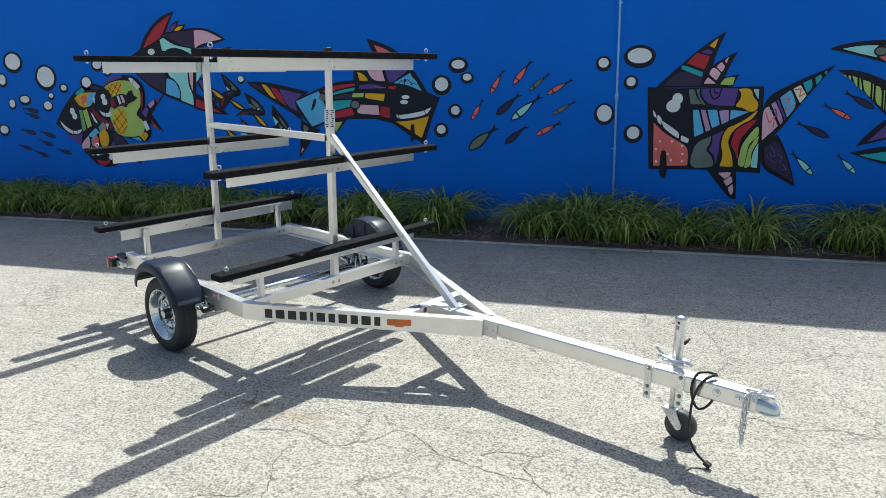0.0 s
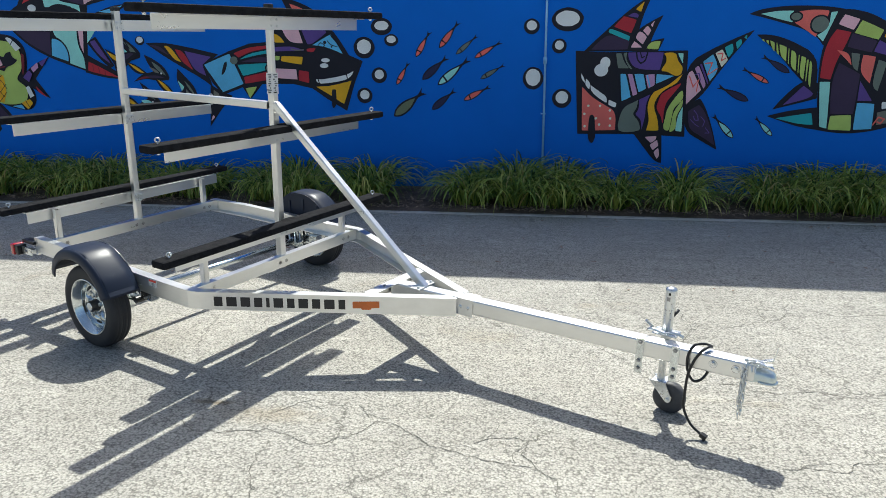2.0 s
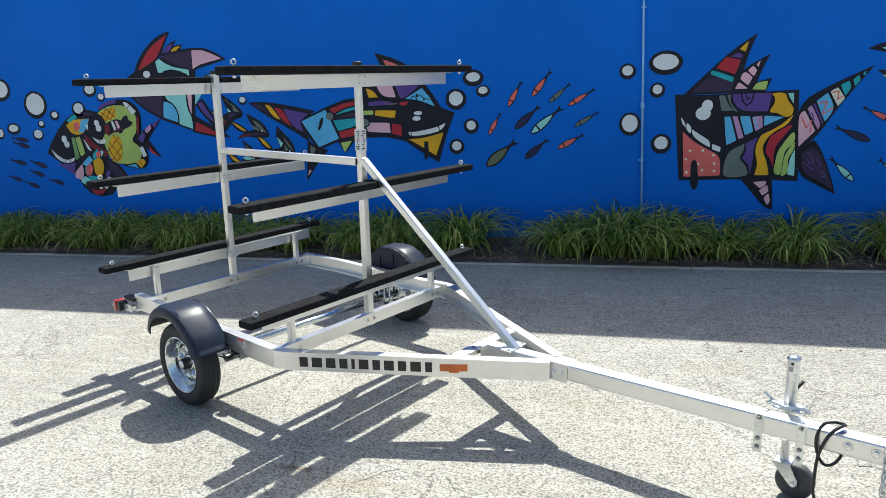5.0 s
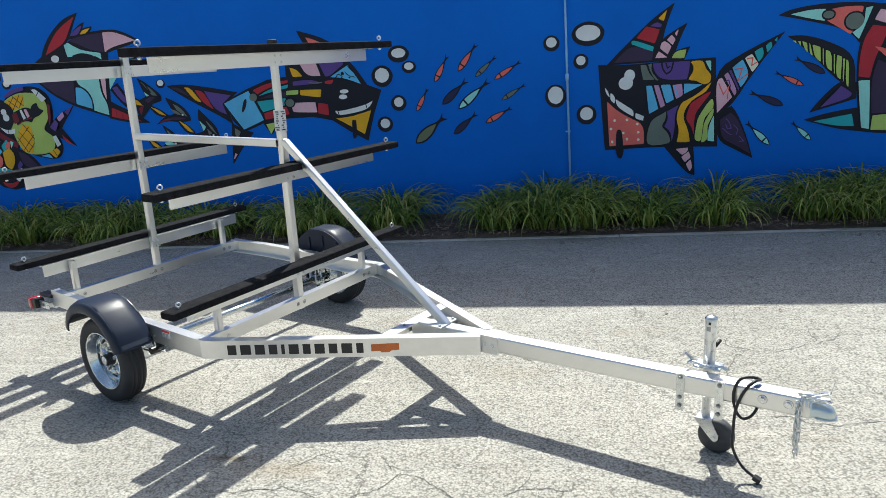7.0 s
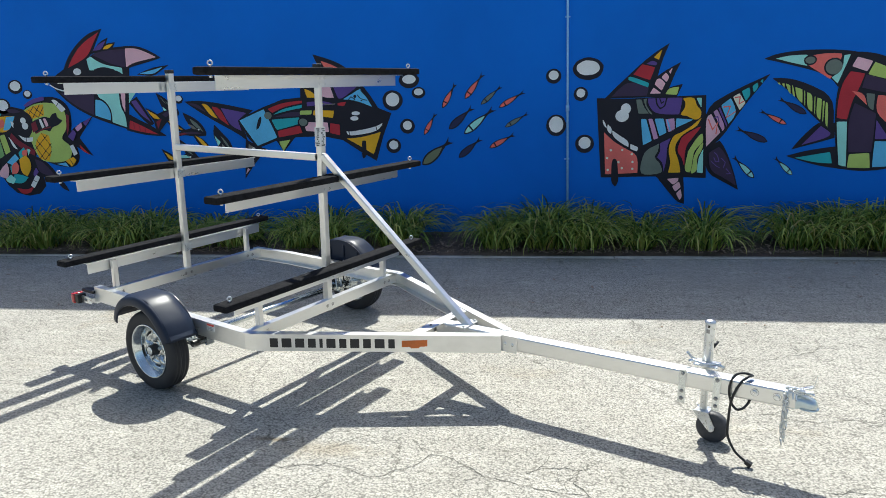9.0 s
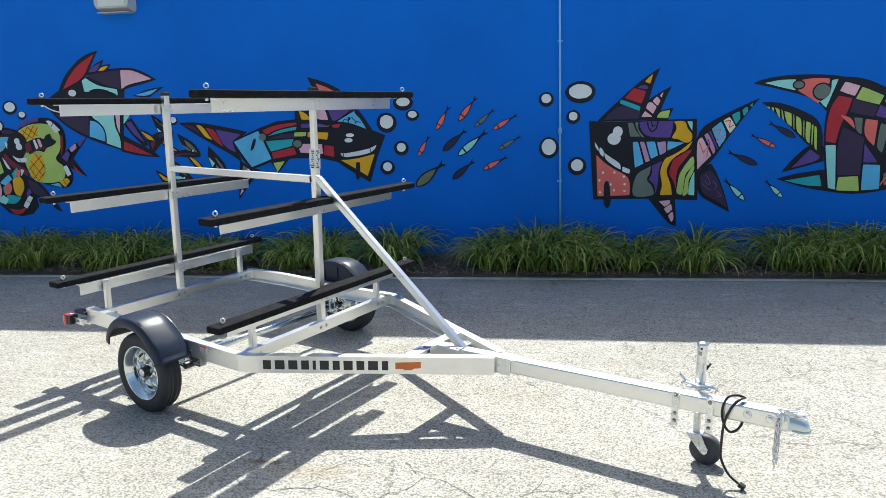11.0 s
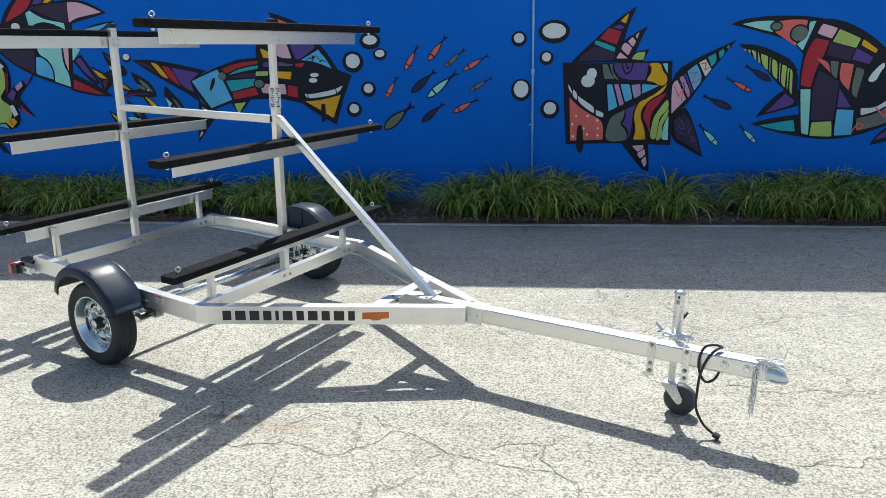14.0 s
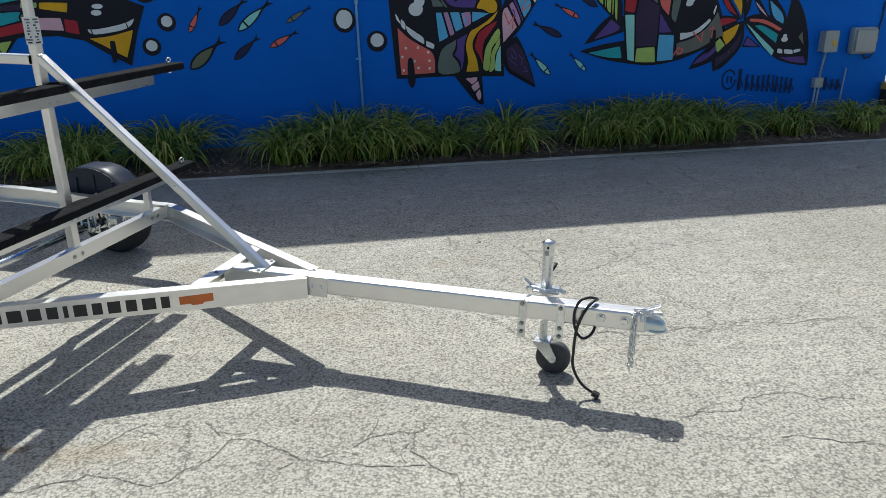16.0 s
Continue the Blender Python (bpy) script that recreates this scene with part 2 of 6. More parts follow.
# ---- mesh helpers ----
def part(name, bm, mat, parent=None, label="", smooth=False):
    """Links a bmesh as one mesh object, under a thing or a part."""
    bm.normal_update()
    me = bpy.data.meshes.new(name)
    bm.to_mesh(me)
    bm.free()
    me.materials.append(mat)
    if smooth:
        me.polygons.foreach_set("use_smooth", [True] * len(me.polygons))
    ob = new(name, me)
    ob.parent = parent
    return tagged(ob, label)


def box(bm, lo, hi, bevel=0.0, m=None):
    vs = [bm.verts.new(Vector((x, y, z))) for x in (lo[0], hi[0]) for y in (lo[1], hi[1]) for z in (lo[2], hi[2])]
    fs = [bm.faces.new([vs[i] for i in q]) for q in ((0, 1, 3, 2), (4, 6, 7, 5), (0, 4, 5, 1), (2, 3, 7, 6), (0, 2, 6, 4), (1, 5, 7, 3))]
    if bevel:
        edges = list({e for f in fs for e in f.edges})
        done = bmesh.ops.bevel(bm, geom=edges, offset=bevel, segments=2, affect="EDGES", profile=0.6)
        vs = list({v for f in done["faces"] for v in f.verts} | {v for v in vs if v.is_valid})
    if m:
        bmesh.ops.transform(bm, matrix=m, verts=vs)
    return bm


def block(lo, hi, bevel=0.003, m=None):
    return box(bmesh.new(), lo, hi, bevel, m)


def along(a, b, up=(0, 0, 1)):
    """A frame at a, whose z axis runs to b."""
    a, b = Vector(a), Vector(b)
    z = (b - a).normalized()
    x = Vector(up).cross(z)
    if x.length < 1e-4:
        x = Vector((0, 1, 0)).cross(z)
    x.normalize()
    y = z.cross(x)
    m = Matrix((x, y, z)).transposed().to_4x4()
    m.translation = a
    return m, (b - a).length


def bar(a, b, w, h, bevel=0.004, up=(0, 0, 1)):
    m, length = along(a, b, up)
    return box(bmesh.new(), (-w / 2, -h / 2, 0), (w / 2, h / 2, length), bevel, m)


def hollow(a, b, w, h, wall=0.004, up=(0, 0, 1), r=0.007):
    """A square tube with open ends and rounded corners."""
    m, length = along(a, b, up)
    bm = bmesh.new()

    def ring(hw, hh, z, rad):
        out = []
        for sx, sy, a0 in ((1, 1, 0), (-1, 1, 90), (-1, -1, 180), (1, -1, 270)):
            for k in range(7):
                t = radians(a0 + 15 * k)
                out.append(bm.verts.new(m @ Vector((sx * (hw - rad) + rad * math.cos(t), sy * (hh - rad) + rad * math.sin(t), z))))
        return out
    rings = [ring(w / 2, h / 2, 0, r), ring(w / 2, h / 2, length, r), ring(w / 2 - wall, h / 2 - wall, length, r / 2), ring(w / 2 - wall, h / 2 - wall, 0, r / 2)]
    for i in range(4):
        p, q = rings[i], rings[(i + 1) % 4]
        for k in range(28):
            bm.faces.new((p[k], p[(k + 1) % 28], q[(k + 1) % 28], q[k]))
    return bm


def round_bar(bm, a, b, r, n=12, r2=None):
    m, length = along(a, b)
    r2 = r if r2 is None else r2
    lo = [bm.verts.new(m @ Vector((r * math.cos(2 * math.pi * k / n), r * math.sin(2 * math.pi * k / n), 0))) for k in range(n)]
    hi = [bm.verts.new(m @ Vector((r2 * math.cos(2 * math.pi * k / n), r2 * math.sin(2 * math.pi * k / n), length))) for k in range(n)]
    for k in range(n):
        bm.faces.new((lo[k], lo[(k + 1) % n], hi[(k + 1) % n], hi[k]))
    bm.faces.new(list(reversed(lo)))
    bm.faces.new(hi)
    return bm


def rod(a, b, r, n=12, r2=None):
    return round_bar(bmesh.new(), a, b, r, n, r2)


def hose(bm, pts, r, n=8, closed=False):
    """A round cord through points."""
    pts = [Vector(p) for p in pts]
    rings, last = [], None
    count = len(pts)
    for i, p in enumerate(pts):
        ahead = pts[(i + 1) % count] if closed or i + 1 < count else p
        behind = pts[i - 1] if closed or i else p
        t = (ahead - behind).normalized()
        x = last - t * last.dot(t) if last else t.orthogonal()
        x.normalize()
        last = x
        y = t.cross(x)
        rings.append([bm.verts.new(p + r * (math.cos(2 * math.pi * k / n) * x + math.sin(2 * math.pi * k / n) * y)) for k in range(n)])
    for i in range(count if closed else count - 1):
        p, q = rings[i], rings[(i + 1) % count]
        for k in range(n):
            bm.faces.new((p[k], p[(k + 1) % n], q[(k + 1) % n], q[k]))
    if not closed:
        bm.faces.new(list(reversed(rings[0])))
        bm.faces.new(rings[-1])
    return bm


def smooth_path(pts, steps=6):
    """Points of a soft curve through pts."""
    pts = [Vector(p) for p in pts]
    out = []
    for i in range(len(pts) - 1):
        p0, p1, p2, p3 = pts[max(i - 1, 0)], pts[i], pts[i + 1], pts[min(i + 2, len(pts) - 1)]
        for k in range(steps):
            t = k / steps
            out.append(0.5 * ((2 * p1) + (p2 - p0) * t + (2 * p0 - 5 * p1 + 4 * p2 - p3) * t * t + (3 * p1 - p0 - 3 * p2 + p3) * t ** 3))
    return out + [pts[-1]]


def lathe(profile, n=40, m=None):
    """Turns (radius, height) points round the z axis."""
    bm = bmesh.new()
    m = m or Matrix()
    rings = [[bm.verts.new(m @ Vector((r * math.cos(2 * math.pi * k / n), r * math.sin(2 * math.pi * k / n), z))) for k in range(n)] for r, z in profile]
    for p, q in zip(rings, rings[1:]):
        for k in range(n):
            bm.faces.new((p[k], p[(k + 1) % n], q[(k + 1) % n], q[k]))
    return bm


def sweep(path, profile):
    """Draws a profile of (offset to the left, height) along a level path of (x, y, z0), mitred at the bends."""
    bm = bmesh.new()
    pts = [Vector((p[0], p[1], 0)) for p in path]
    rings = []
    for i, p in enumerate(pts):
        d0 = (p - pts[i - 1]).normalized() if i else (pts[1] - p).normalized()
        d1 = (pts[i + 1] - p).normalized() if i + 1 < len(pts) else d0
        n0, n1 = Vector((-d0.y, d0.x, 0)), Vector((-d1.y, d1.x, 0))
        n = (n0 + n1).normalized()
        n /= max(0.3, n.dot(n0))
        rings.append([bm.verts.new(p + n * o + Vector((0, 0, path[i][2] + h))) for o, h in profile])
    k = len(profile)
    for a, b in zip(rings, rings[1:]):
        for j in range(k):
            bm.faces.new((a[j], a[(j + 1) % k], b[(j + 1) % k], b[j]))
    bm.faces.new(list(reversed(rings[0])))
    bm.faces.new(rings[-1])
    bmesh.ops.recalc_face_normals(bm, faces=bm.faces[:])
    return bm


def bolt_head(at, way, r=0.009, h=0.007):
    at, way = Vector(at), Vector(way).normalized()
    bm = round_bar(bmesh.new(), at, at + way * 0.002, r * 1.45, 12)
    return round_bar(bm, at + way * 0.002, at + way * (0.002 + h), r, 6, r * 0.92)


# ---- setting ----
WALL_Y = 8.15          # the painted face
KERB_Y = 6.94          # the front of the planting bed
WALL_TOP = 4.63
WALL_LEFT, WALL_RIGHT = -16.0, 6.17

bm = bmesh.new()
xs = [-900, -60, -20, -10, -5, 0, 5, 10, 20, 60, 900]
ys = [-900, -60, -20, -8, -3, 0, 3, KERB_Y, 8.2, 20, 60, 900]
grid = [[bm.verts.new((x, y, 0)) for y in ys] for x in xs]
for i in range(len(xs) - 1):
    for j in range(len(ys) - 1):
        bm.faces.new((grid[i][j], grid[i + 1][j], grid[i + 1][j + 1], grid[i][j + 1]))
tagged(part("ground", bm, ASPHALT), "sun-bleached cracked asphalt of a parking area", "ground", kind="structure")

wall = tagged(part("wall_north", block((WALL_LEFT, WALL_Y, -0.2), (WALL_RIGHT, WALL_Y + 0.25, WALL_TOP), 0.01), PAINT_BLUE),
              "deep blue painted stucco wall in its own shade", "wall", kind="structure")
part("coping", block((WALL_LEFT - 0.02, WALL_Y - 0.03, WALL_TOP), (WALL_RIGHT + 0.03, WALL_Y + 0.3, WALL_TOP + 0.06), 0.008), PAINT_BLUE, wall)
tagged(part("wall_side", block((WALL_RIGHT - 0.25, WALL_Y + 0.252, -0.2), (WALL_RIGHT, 20, WALL_TOP), 0.01), PAINT_BLUE),
       "blue painted side wall of the building", "wall", kind="structure")

bm = bmesh.new()
x = WALL_LEFT
while x < WALL_RIGHT + 3:
    n = random.uniform(2.2, 3.0)
    box(bm, (x, KERB_Y - 0.03, -0.1), (x + n - 0.012, KERB_Y + 0.035, 0.009 + random.uniform(-0.003, 0.003)), 0.004)
    x += n
tagged(part("kerb", bm, CONCRETE), "low worn concrete edging of the planting bed", "kerb", kind="structure")

bm = bmesh.new()
nx, ny = 220, 14
rows = []
for i in range(nx + 1):
    col = []
    for j in range(ny + 1):
        px_, py_ = WALL_LEFT + (WALL_RIGHT + 3 - WALL_LEFT) * i / nx, KERB_Y + 0.04 + (WALL_Y - KERB_Y - 0.03) * j / ny
        h = 0.006 + 0.03 * min(1, j / 5) + 0.025 * noise.noise((px_ * 4, py_ * 4, 0)) + 0.012 * noise.noise((px_ * 17, py_ * 17, 3))
        col.append(bm.verts.new((px_, py_, max(h, 0.006))))
    rows.append(col)
for i in range(nx):
    for j in range(ny):
        bm.faces.new((rows[i][j], rows[i + 1][j], rows[i + 1][j + 1], rows[i][j + 1]))
tagged(part("planting_bed", bm, MULCH, smooth=True), "strip of dark brown mulch along the wall", "mulch", kind="structure")

# ---- the kayak trailer ----
# Along the trailer x runs to the coupling, y across, z up; the whole stands a little nose-down on its jack.
AXLE = Vector((-0.60, 0.0, 0.25))
trailer = new("kayak_trailer")
trailer.matrix_basis = pose(-1.76, 4.03, 0, 0, 0, -26) @ Matrix.Translation(AXLE) @ pose(0, 0, 0, 0, 1.6, 0) @ Matrix.Translation(-AXLE)
tagged(trailer, "bare aluminium kayak trailer with six black carpeted bunks", "trailer")

RAIL_LO, HALF, RISE = 0.329, 0.75, 0.025   # the frame lies a little flatter than the rack
BEAM_PROFILE = [(0, 0), (0.045, 0), (0.045, 0.006), (0.007, 0.008), (0.007, 0.064), (0.045, 0.066), (0.045, 0.072), (0, 0.072)]
CHANNEL_PROFILE = [(0, 0), (0.052, 0), (0.052, 0.006), (0.007, 0.009), (0.007, 0.091), (0.052, 0.094), (0.052, 0.1), (0, 0.1)]
POST_FRONT, POST_REAR = -0.030, -1.53


def skew(u):
    """The rack's crossmembers stand a little out of square to the frame."""
    return Matrix.Translation((u, 0, 0)) @ Matrix.Rotation(radians(2.7), 4, "Z") @ Matrix.Translation((-u, 0, 0))


def kick(u):
    """The far rail kicks up a little towards its rear end."""
    return 0.016 + 0.030 * min(1.0, max(0.0, (-0.25 - u) / 0.9))


NEAR_LO = 0.355
BEND_END, JOINT = Vector((0.185, -0.768, NEAR_LO)), Vector((1.34, -0.062, NEAR_LO + 0.004))


def side_rail(side):
    """A channel that runs past the wheel and bends in to the tongue."""
    if side > 0:
        path = [(-1.46, -0.806, 0.378), (-1.15, -0.807, 0.373), (-0.70, -0.808, 0.364), (-0.25, -0.809, 0.357), (0.03, -0.810, NEAR_LO), (0.085, -0.808, NEAR_LO), (0.125, -0.798, NEAR_LO), (0.155, -0.785, NEAR_LO)]
        path += [tuple(BEND_END), tuple(JOINT)]
    else:
        bend = [(-0.03, 0.0), (0.02, 0.008), (0.065, 0.026), (0.11, 0.052)]
        path = [(u, HALF, RAIL_LO + RISE * u + kick(u)) for u in (-1.57, -1.15, -0.70, -0.25)]
        path += [(u, HALF - d, RAIL_LO + RISE * u + kick(u)) for u, d in bend]
        path += [(1.34, 0.065, RAIL_LO + RISE * 1.34)]
    prof = [(side * o, h) for o, h in CHANNEL_PROFILE]
    return part("side_rail", sweep(path, prof), CHANNEL, trailer)


near_rail, far_rail = side_rail(1), side_rail(-1)


def rail_face(s):
    """A place on the outer face of the near rail, s metres past the bend, with the way along it and out of it."""
    way = (JOINT - BEND_END).normalized()
    return BEND_END + way * s - Vector((0, 0, BEND_END.z)), way, Vector((way.y, -way.x, 0)).normalized()


def flat_on_rail(shape, lift=0.0015):
    """A thin sheet on the near rail's face from (along, height) points."""
    bm = bmesh.new()
    lo, hi = [], []
    for s, h in shape:
        at, way, out = rail_face(s)
        lo.append(bm.verts.new(at + out * 0.0002 + Vector((0, 0, h))))
        hi.append(bm.verts.new(at + out * lift + Vector((0, 0, h))))
    bm.faces.new(hi)
    n = len(shape)
    for k in range(n):
        bm.faces.new((lo[k], lo[(k + 1) % n], hi[(k + 1) % n], hi[k]))
    bmesh.ops.recalc_face_normals(bm, faces=bm.faces[:])
    return bm


# the maker's name stays a row of plain dark bars
s = 0.044
for wide in (0.046, 0.056, 0.052, 0.044, 0.018, 0.052, 0.040, 0.052, 0.044, 0.056, 0.036):
    part("lettering_bar", flat_on_rail([(s, 0.377), (s + wide, 0.377), (s + wide, 0.431), (s, 0.431)]), DECAL, near_rail, "dark vinyl bar of the maker's lettering")
    s += wide + 0.0217
s = 0.797
part("orange_decal", flat_on_rail([(s, 0.385), (s + 0.045, 0.386), (s + 0.052, 0.378), (s + 0.095, 0.379), (s + 0.103, 0.388), (s + 0.144, 0.391), (s + 0.144, 0.428), (s, 0.423)]), ORANGE, near_rail, "orange vinyl marker")
part("sticker", block((-0.247, -0.8110, 0.408), (-0.178, -0.8095, 0.452), 0), STICKER, near_rail, "white warning sticker")
part("sticker_band", block((-0.244, -0.8123, 0.438), (-0.181, -0.8112, 0.450), 0), STICKER_RED, near_rail, "red warning band")
for k in range(4):
    part("sticker_print", block((-0.240, -0.8123, 0.411 + 0.0062 * k), (-0.196 + 0.006 * (k % 2), -0.8112, 0.4135 + 0.0062 * k), 0), STICKER_GREY, near_rail, "grey lines of fine print")


def crossbeam(u, face):
    """A channel between the rails, its back to the coupling side or the rear."""
    prof = [(face * o, h) for o, h in BEAM_PROFILE]
    base = RAIL_LO + RISE * u + 0.018 + (0.045 if u < -1 else 0.010)
    ob = part("crossbeam", sweep([(u, -0.798 if u < -1 else -0.802, base), (u, HALF - 0.009, base)], prof), ANGLE, trailer)
    for v in (-0.62, -0.02, 0.62):
        for d in (-0.025, 0.03):
            part("bolt", bolt_head((u, v + d, base + 0.035), (-face if face > 0 else 1, 0, 0)), BOLT, ob)
    ob.matrix_basis = skew(u)
    return ob


front_beam = crossbeam(POST_FRONT + 0.034, 1)
rear_beam = crossbeam(POST_REAR + 0.034, 1)

TOPS = {"front": (0.678, 1.268, 1.925), "rear": (0.672, 1.248, 1.888)}


def post(u, top, name):
    ob = part(name, hollow((u, 0, RAIL_LO + 0.036), (u, 0, top), 0.046, 0.046, 0.004, up=(1, 0, 0)), ALUMINIUM, trailer)
    part("post_cap", block((u - 0.0245, -0.0245, top - 0.012), (u + 0.0245, 0.0245, top + 0.016), 0.006), BLACK, ob, "black plastic cap")
    return ob


rear_post = post(POST_REAR, 1.915, "rear_post")
front_post = part("front_post", hollow((POST_FRONT, 0, RAIL_LO + 0.02), (POST_FRONT, 0, 1.56), 0.046, 0.046, 0.004, up=(1, 0, 0)), ALUMINIUM, trailer)
mast = part("upper_mast", hollow((POST_FRONT, 0, 1.45), (POST_FRONT, 0, 1.935), 0.038, 0.038, 0.003, up=(1, 0, 0)), ALUMINIUM, front_post)
part("post_cap", block((POST_FRONT - 0.021, -0.021, 1.925), (POST_FRONT + 0.021, 0.021, 1.950), 0.006), BLACK, front_post, "black plastic cap")
label = part("post_label", block((POST_FRONT - 0.0238, -0.0242, 1.440), (POST_FRONT + 0.0238, 0.0242, 1.562), 0), STICKER, front_post, "small printed label round the post")
rng = random.Random(3)
for k in range(9):
    z = 1.446 + 0.0128 * k
    for side in (0, 1):
        a, b = sorted((rng.uniform(-0.021, 0.004), rng.uniform(0.0, 0.021)))
        b = max(b, a + 0.010)
        lo = (POST_FRONT + a, -0.0250, z) if side else (POST_FRONT + 0.0239, a, z)
        hi = (POST_FRONT + b, -0.0243, z + 0.0075) if side else (POST_FRONT + 0.0246, b, z + 0.0075)
        part("print_bar", block(lo, hi, 0), STICKER_GREY if k % 3 else DECAL, label, "dark bar of print")


def bunk(u, way, top, lo, hi, mid, riser):
    """A carpeted board on an aluminium angle; way is the side of the post on which it lies."""
    ob = new("bunk")
    ob.parent = trailer
    bm = bmesh.new()
    c = u + way * (0.112 if way > 0 else 0.098)
    box(bm, (c - 0.052, lo, top - 0.042), (c + 0.052, hi, top), 0.014)
    board = part("carpeted_board", bm, CARPET, ob)
    # the wrapped carpet swells where it goes round the post
    part("carpet_fold", lathe([(0.001, 0.004), (0.03, 0.003), (0.045, -0.004), (0.05, -0.012)], 20, Matrix.Translation((c - way * 0.035, 0.0, top)) @ Matrix.Diagonal((0.55, 1.7, 1, 1))), CARPET, board, smooth=True)
    f = u + way * 0.030
    a0, a1 = lo + mid[0], hi - mid[1]
    angle = part("angle_bar", block((min(f, f + way * 0.006), a0, top - 0.118), (max(f, f + way * 0.006), a1, top - 0.043), 0.001), ANGLE, ob)
    part("flange", block((min(f + way * 0.0065, f + way * 0.07), a0, top - 0.0485), (max(f + way * 0.0065, f + way * 0.07), a1, top - 0.0425), 0.001), ANGLE, angle)
    for d in (-0.022, 0.022):
        for h in (0.062, 0.098):
            part("bolt", bolt_head((f + way * 0.006, d, top - h), (way, 0, 0), 0.006, 0.005), ZINC, angle)
            part("nut", bolt_head((u - way * 0.029, d * 0.8, top - h), (-way, 0, 0), 0.007, 0.008), ZINC, angle)
    part("clamp_plate", block((min(u - way * 0.0285, u - way * 0.032), -0.034, top - 0.11), (max(u - way * 0.0285, u - way * 0.032), 0.034, top - 0.05), 0.001), ZINC, angle)
    for v in (lo + 0.075, hi - 0.075):
        at = Vector((c, v, top))
        eye = bmesh.new()
        round_bar(eye, at - Vector((0, 0, 0.056)), at + Vector((0, 0, 0.008)), 0.004, 8)
        ring = [at + Vector((0.6 * 0.0115 * math.cos(a), 0.8 * 0.0115 * math.cos(a), 0.018 + 0.0115 * math.sin(a))) for a in [2 * math.pi * k / 16 for k in range(16)]]
        hose(eye, ring, 0.0042, 8, True)
        part("eye_bolt", eye, ZINC, ob, "zinc-plated eye bolt", True)
        part("washer_nut", bolt_head(at - Vector((0, 0, 0.045)), (0, 0, -1), 0.009, 0.008), ZINC, ob)
    if riser:
        for v in (-0.62, 0.62):
            r = part("riser", hollow((u, v, RAIL_LO + RISE * u + (0.085 if u < -1 else 0.04)), (u, v, top - 0.05), 0.038, 0.038, 0.004, up=(1, 0, 0)), ALUMINIUM, ob)
            for d in (-0.02, 0.02):
                part("bolt", bolt_head((f + way * 0.006, v + d, top - 0.07), (way, 0, 0), 0.008), BOLT, r)
    ob.matrix_basis = skew(u)
    return ob


for k, top in enumerate(TOPS["front"]):
    bunk(POST_FRONT, 1, top, -1.005, 0.912, (0.168, 0.125), k == 0)
for k, top in enumerate(TOPS["rear"]):
    bunk(POST_REAR, -1, top, -0.944, 0.945, (0.146, 0.142), k == 0)

# braces
tie = part("tie_bar", hollow((POST_REAR + 0.027, -0.012, 1.366), (POST_FRONT - 0.0215, -0.012, 1.372), 0.046, 0.046), ALUMINIUM, trailer)
stay = part("diagonal_stay", hollow((POST_FRONT + 0.0215, 0.0, 1.379), (1.092, 0.0, 0.4505), 0.042, 0.042), ANGLE, trailer)
part("foot_plate", block((1.045, -0.075, 0.4555), (1.105, 0.075, 0.4635), 0.002), ALUMINIUM, stay)
for v in (-0.06, 0.06):
    part("bolt", bolt_head((1.09, v, 0.4635), (0, 0, 1), 0.008), ZINC, stay)

# tongue and what it carries
TONGUE_A, TONGUE_B = Vector((0.886, 0.0, 0.4069)), Vector((2.83, 0.0, 0.451))
tongue = part("tongue", hollow(TONGUE_A, TONGUE_B, 0.078, 0.085, r=0.012), ALUMINIUM, trailer)
cross = part("tongue_crossbar", block((0.868, -0.262, 0.4475), (0.935, 0.262, 0.4535), 0.002), ALUMINIUM, trailer)
part("web", block((0.868, -0.262, 0.385), (0.874, 0.262, 0.4472), 0.001), ALUMINIUM, cross)
for v in (-0.12, 0.12):
    part("bolt", bolt_head((0.902, v, 0.4535), (0, 0, 1), 0.007), BOLT, cross)
bracket = new("joint_bracket")
bracket.parent = trailer
for side in (1, -1):
    pl = part("plate", block((1.30, -0.045 if side > 0 else 0.041, 0.366), (1.43, -0.041 if side > 0 else 0.045, 0.463), 0.001), CHANNEL, bracket)
    for d in (1.355, 1.40):
        part("bolt", bolt_head((d, -side * 0.045, 0.415), (0, -side, 0), 0.008), ZINC, pl)


def on_tongue(u):
    t = (u - TONGUE_A.x) / (TONGUE_B.x - TONGUE_A.x)
    return TONGUE_A + (TONGUE_B - TONGUE_A) * t


for u in (2.66, 2.755):
    c = on_tongue(u)
    part("tongue_bolt", bolt_head(c + Vector((0, -0.039, 0.004)), (0, -1, 0), 0.012, 0.010), ZINC, tongue)
    part("washer", rod(c + Vector((0, -0.0385, 0.004)), c + Vector((0, -0.0405, 0.004)), 0.0185, 18), BOLT, tongue)


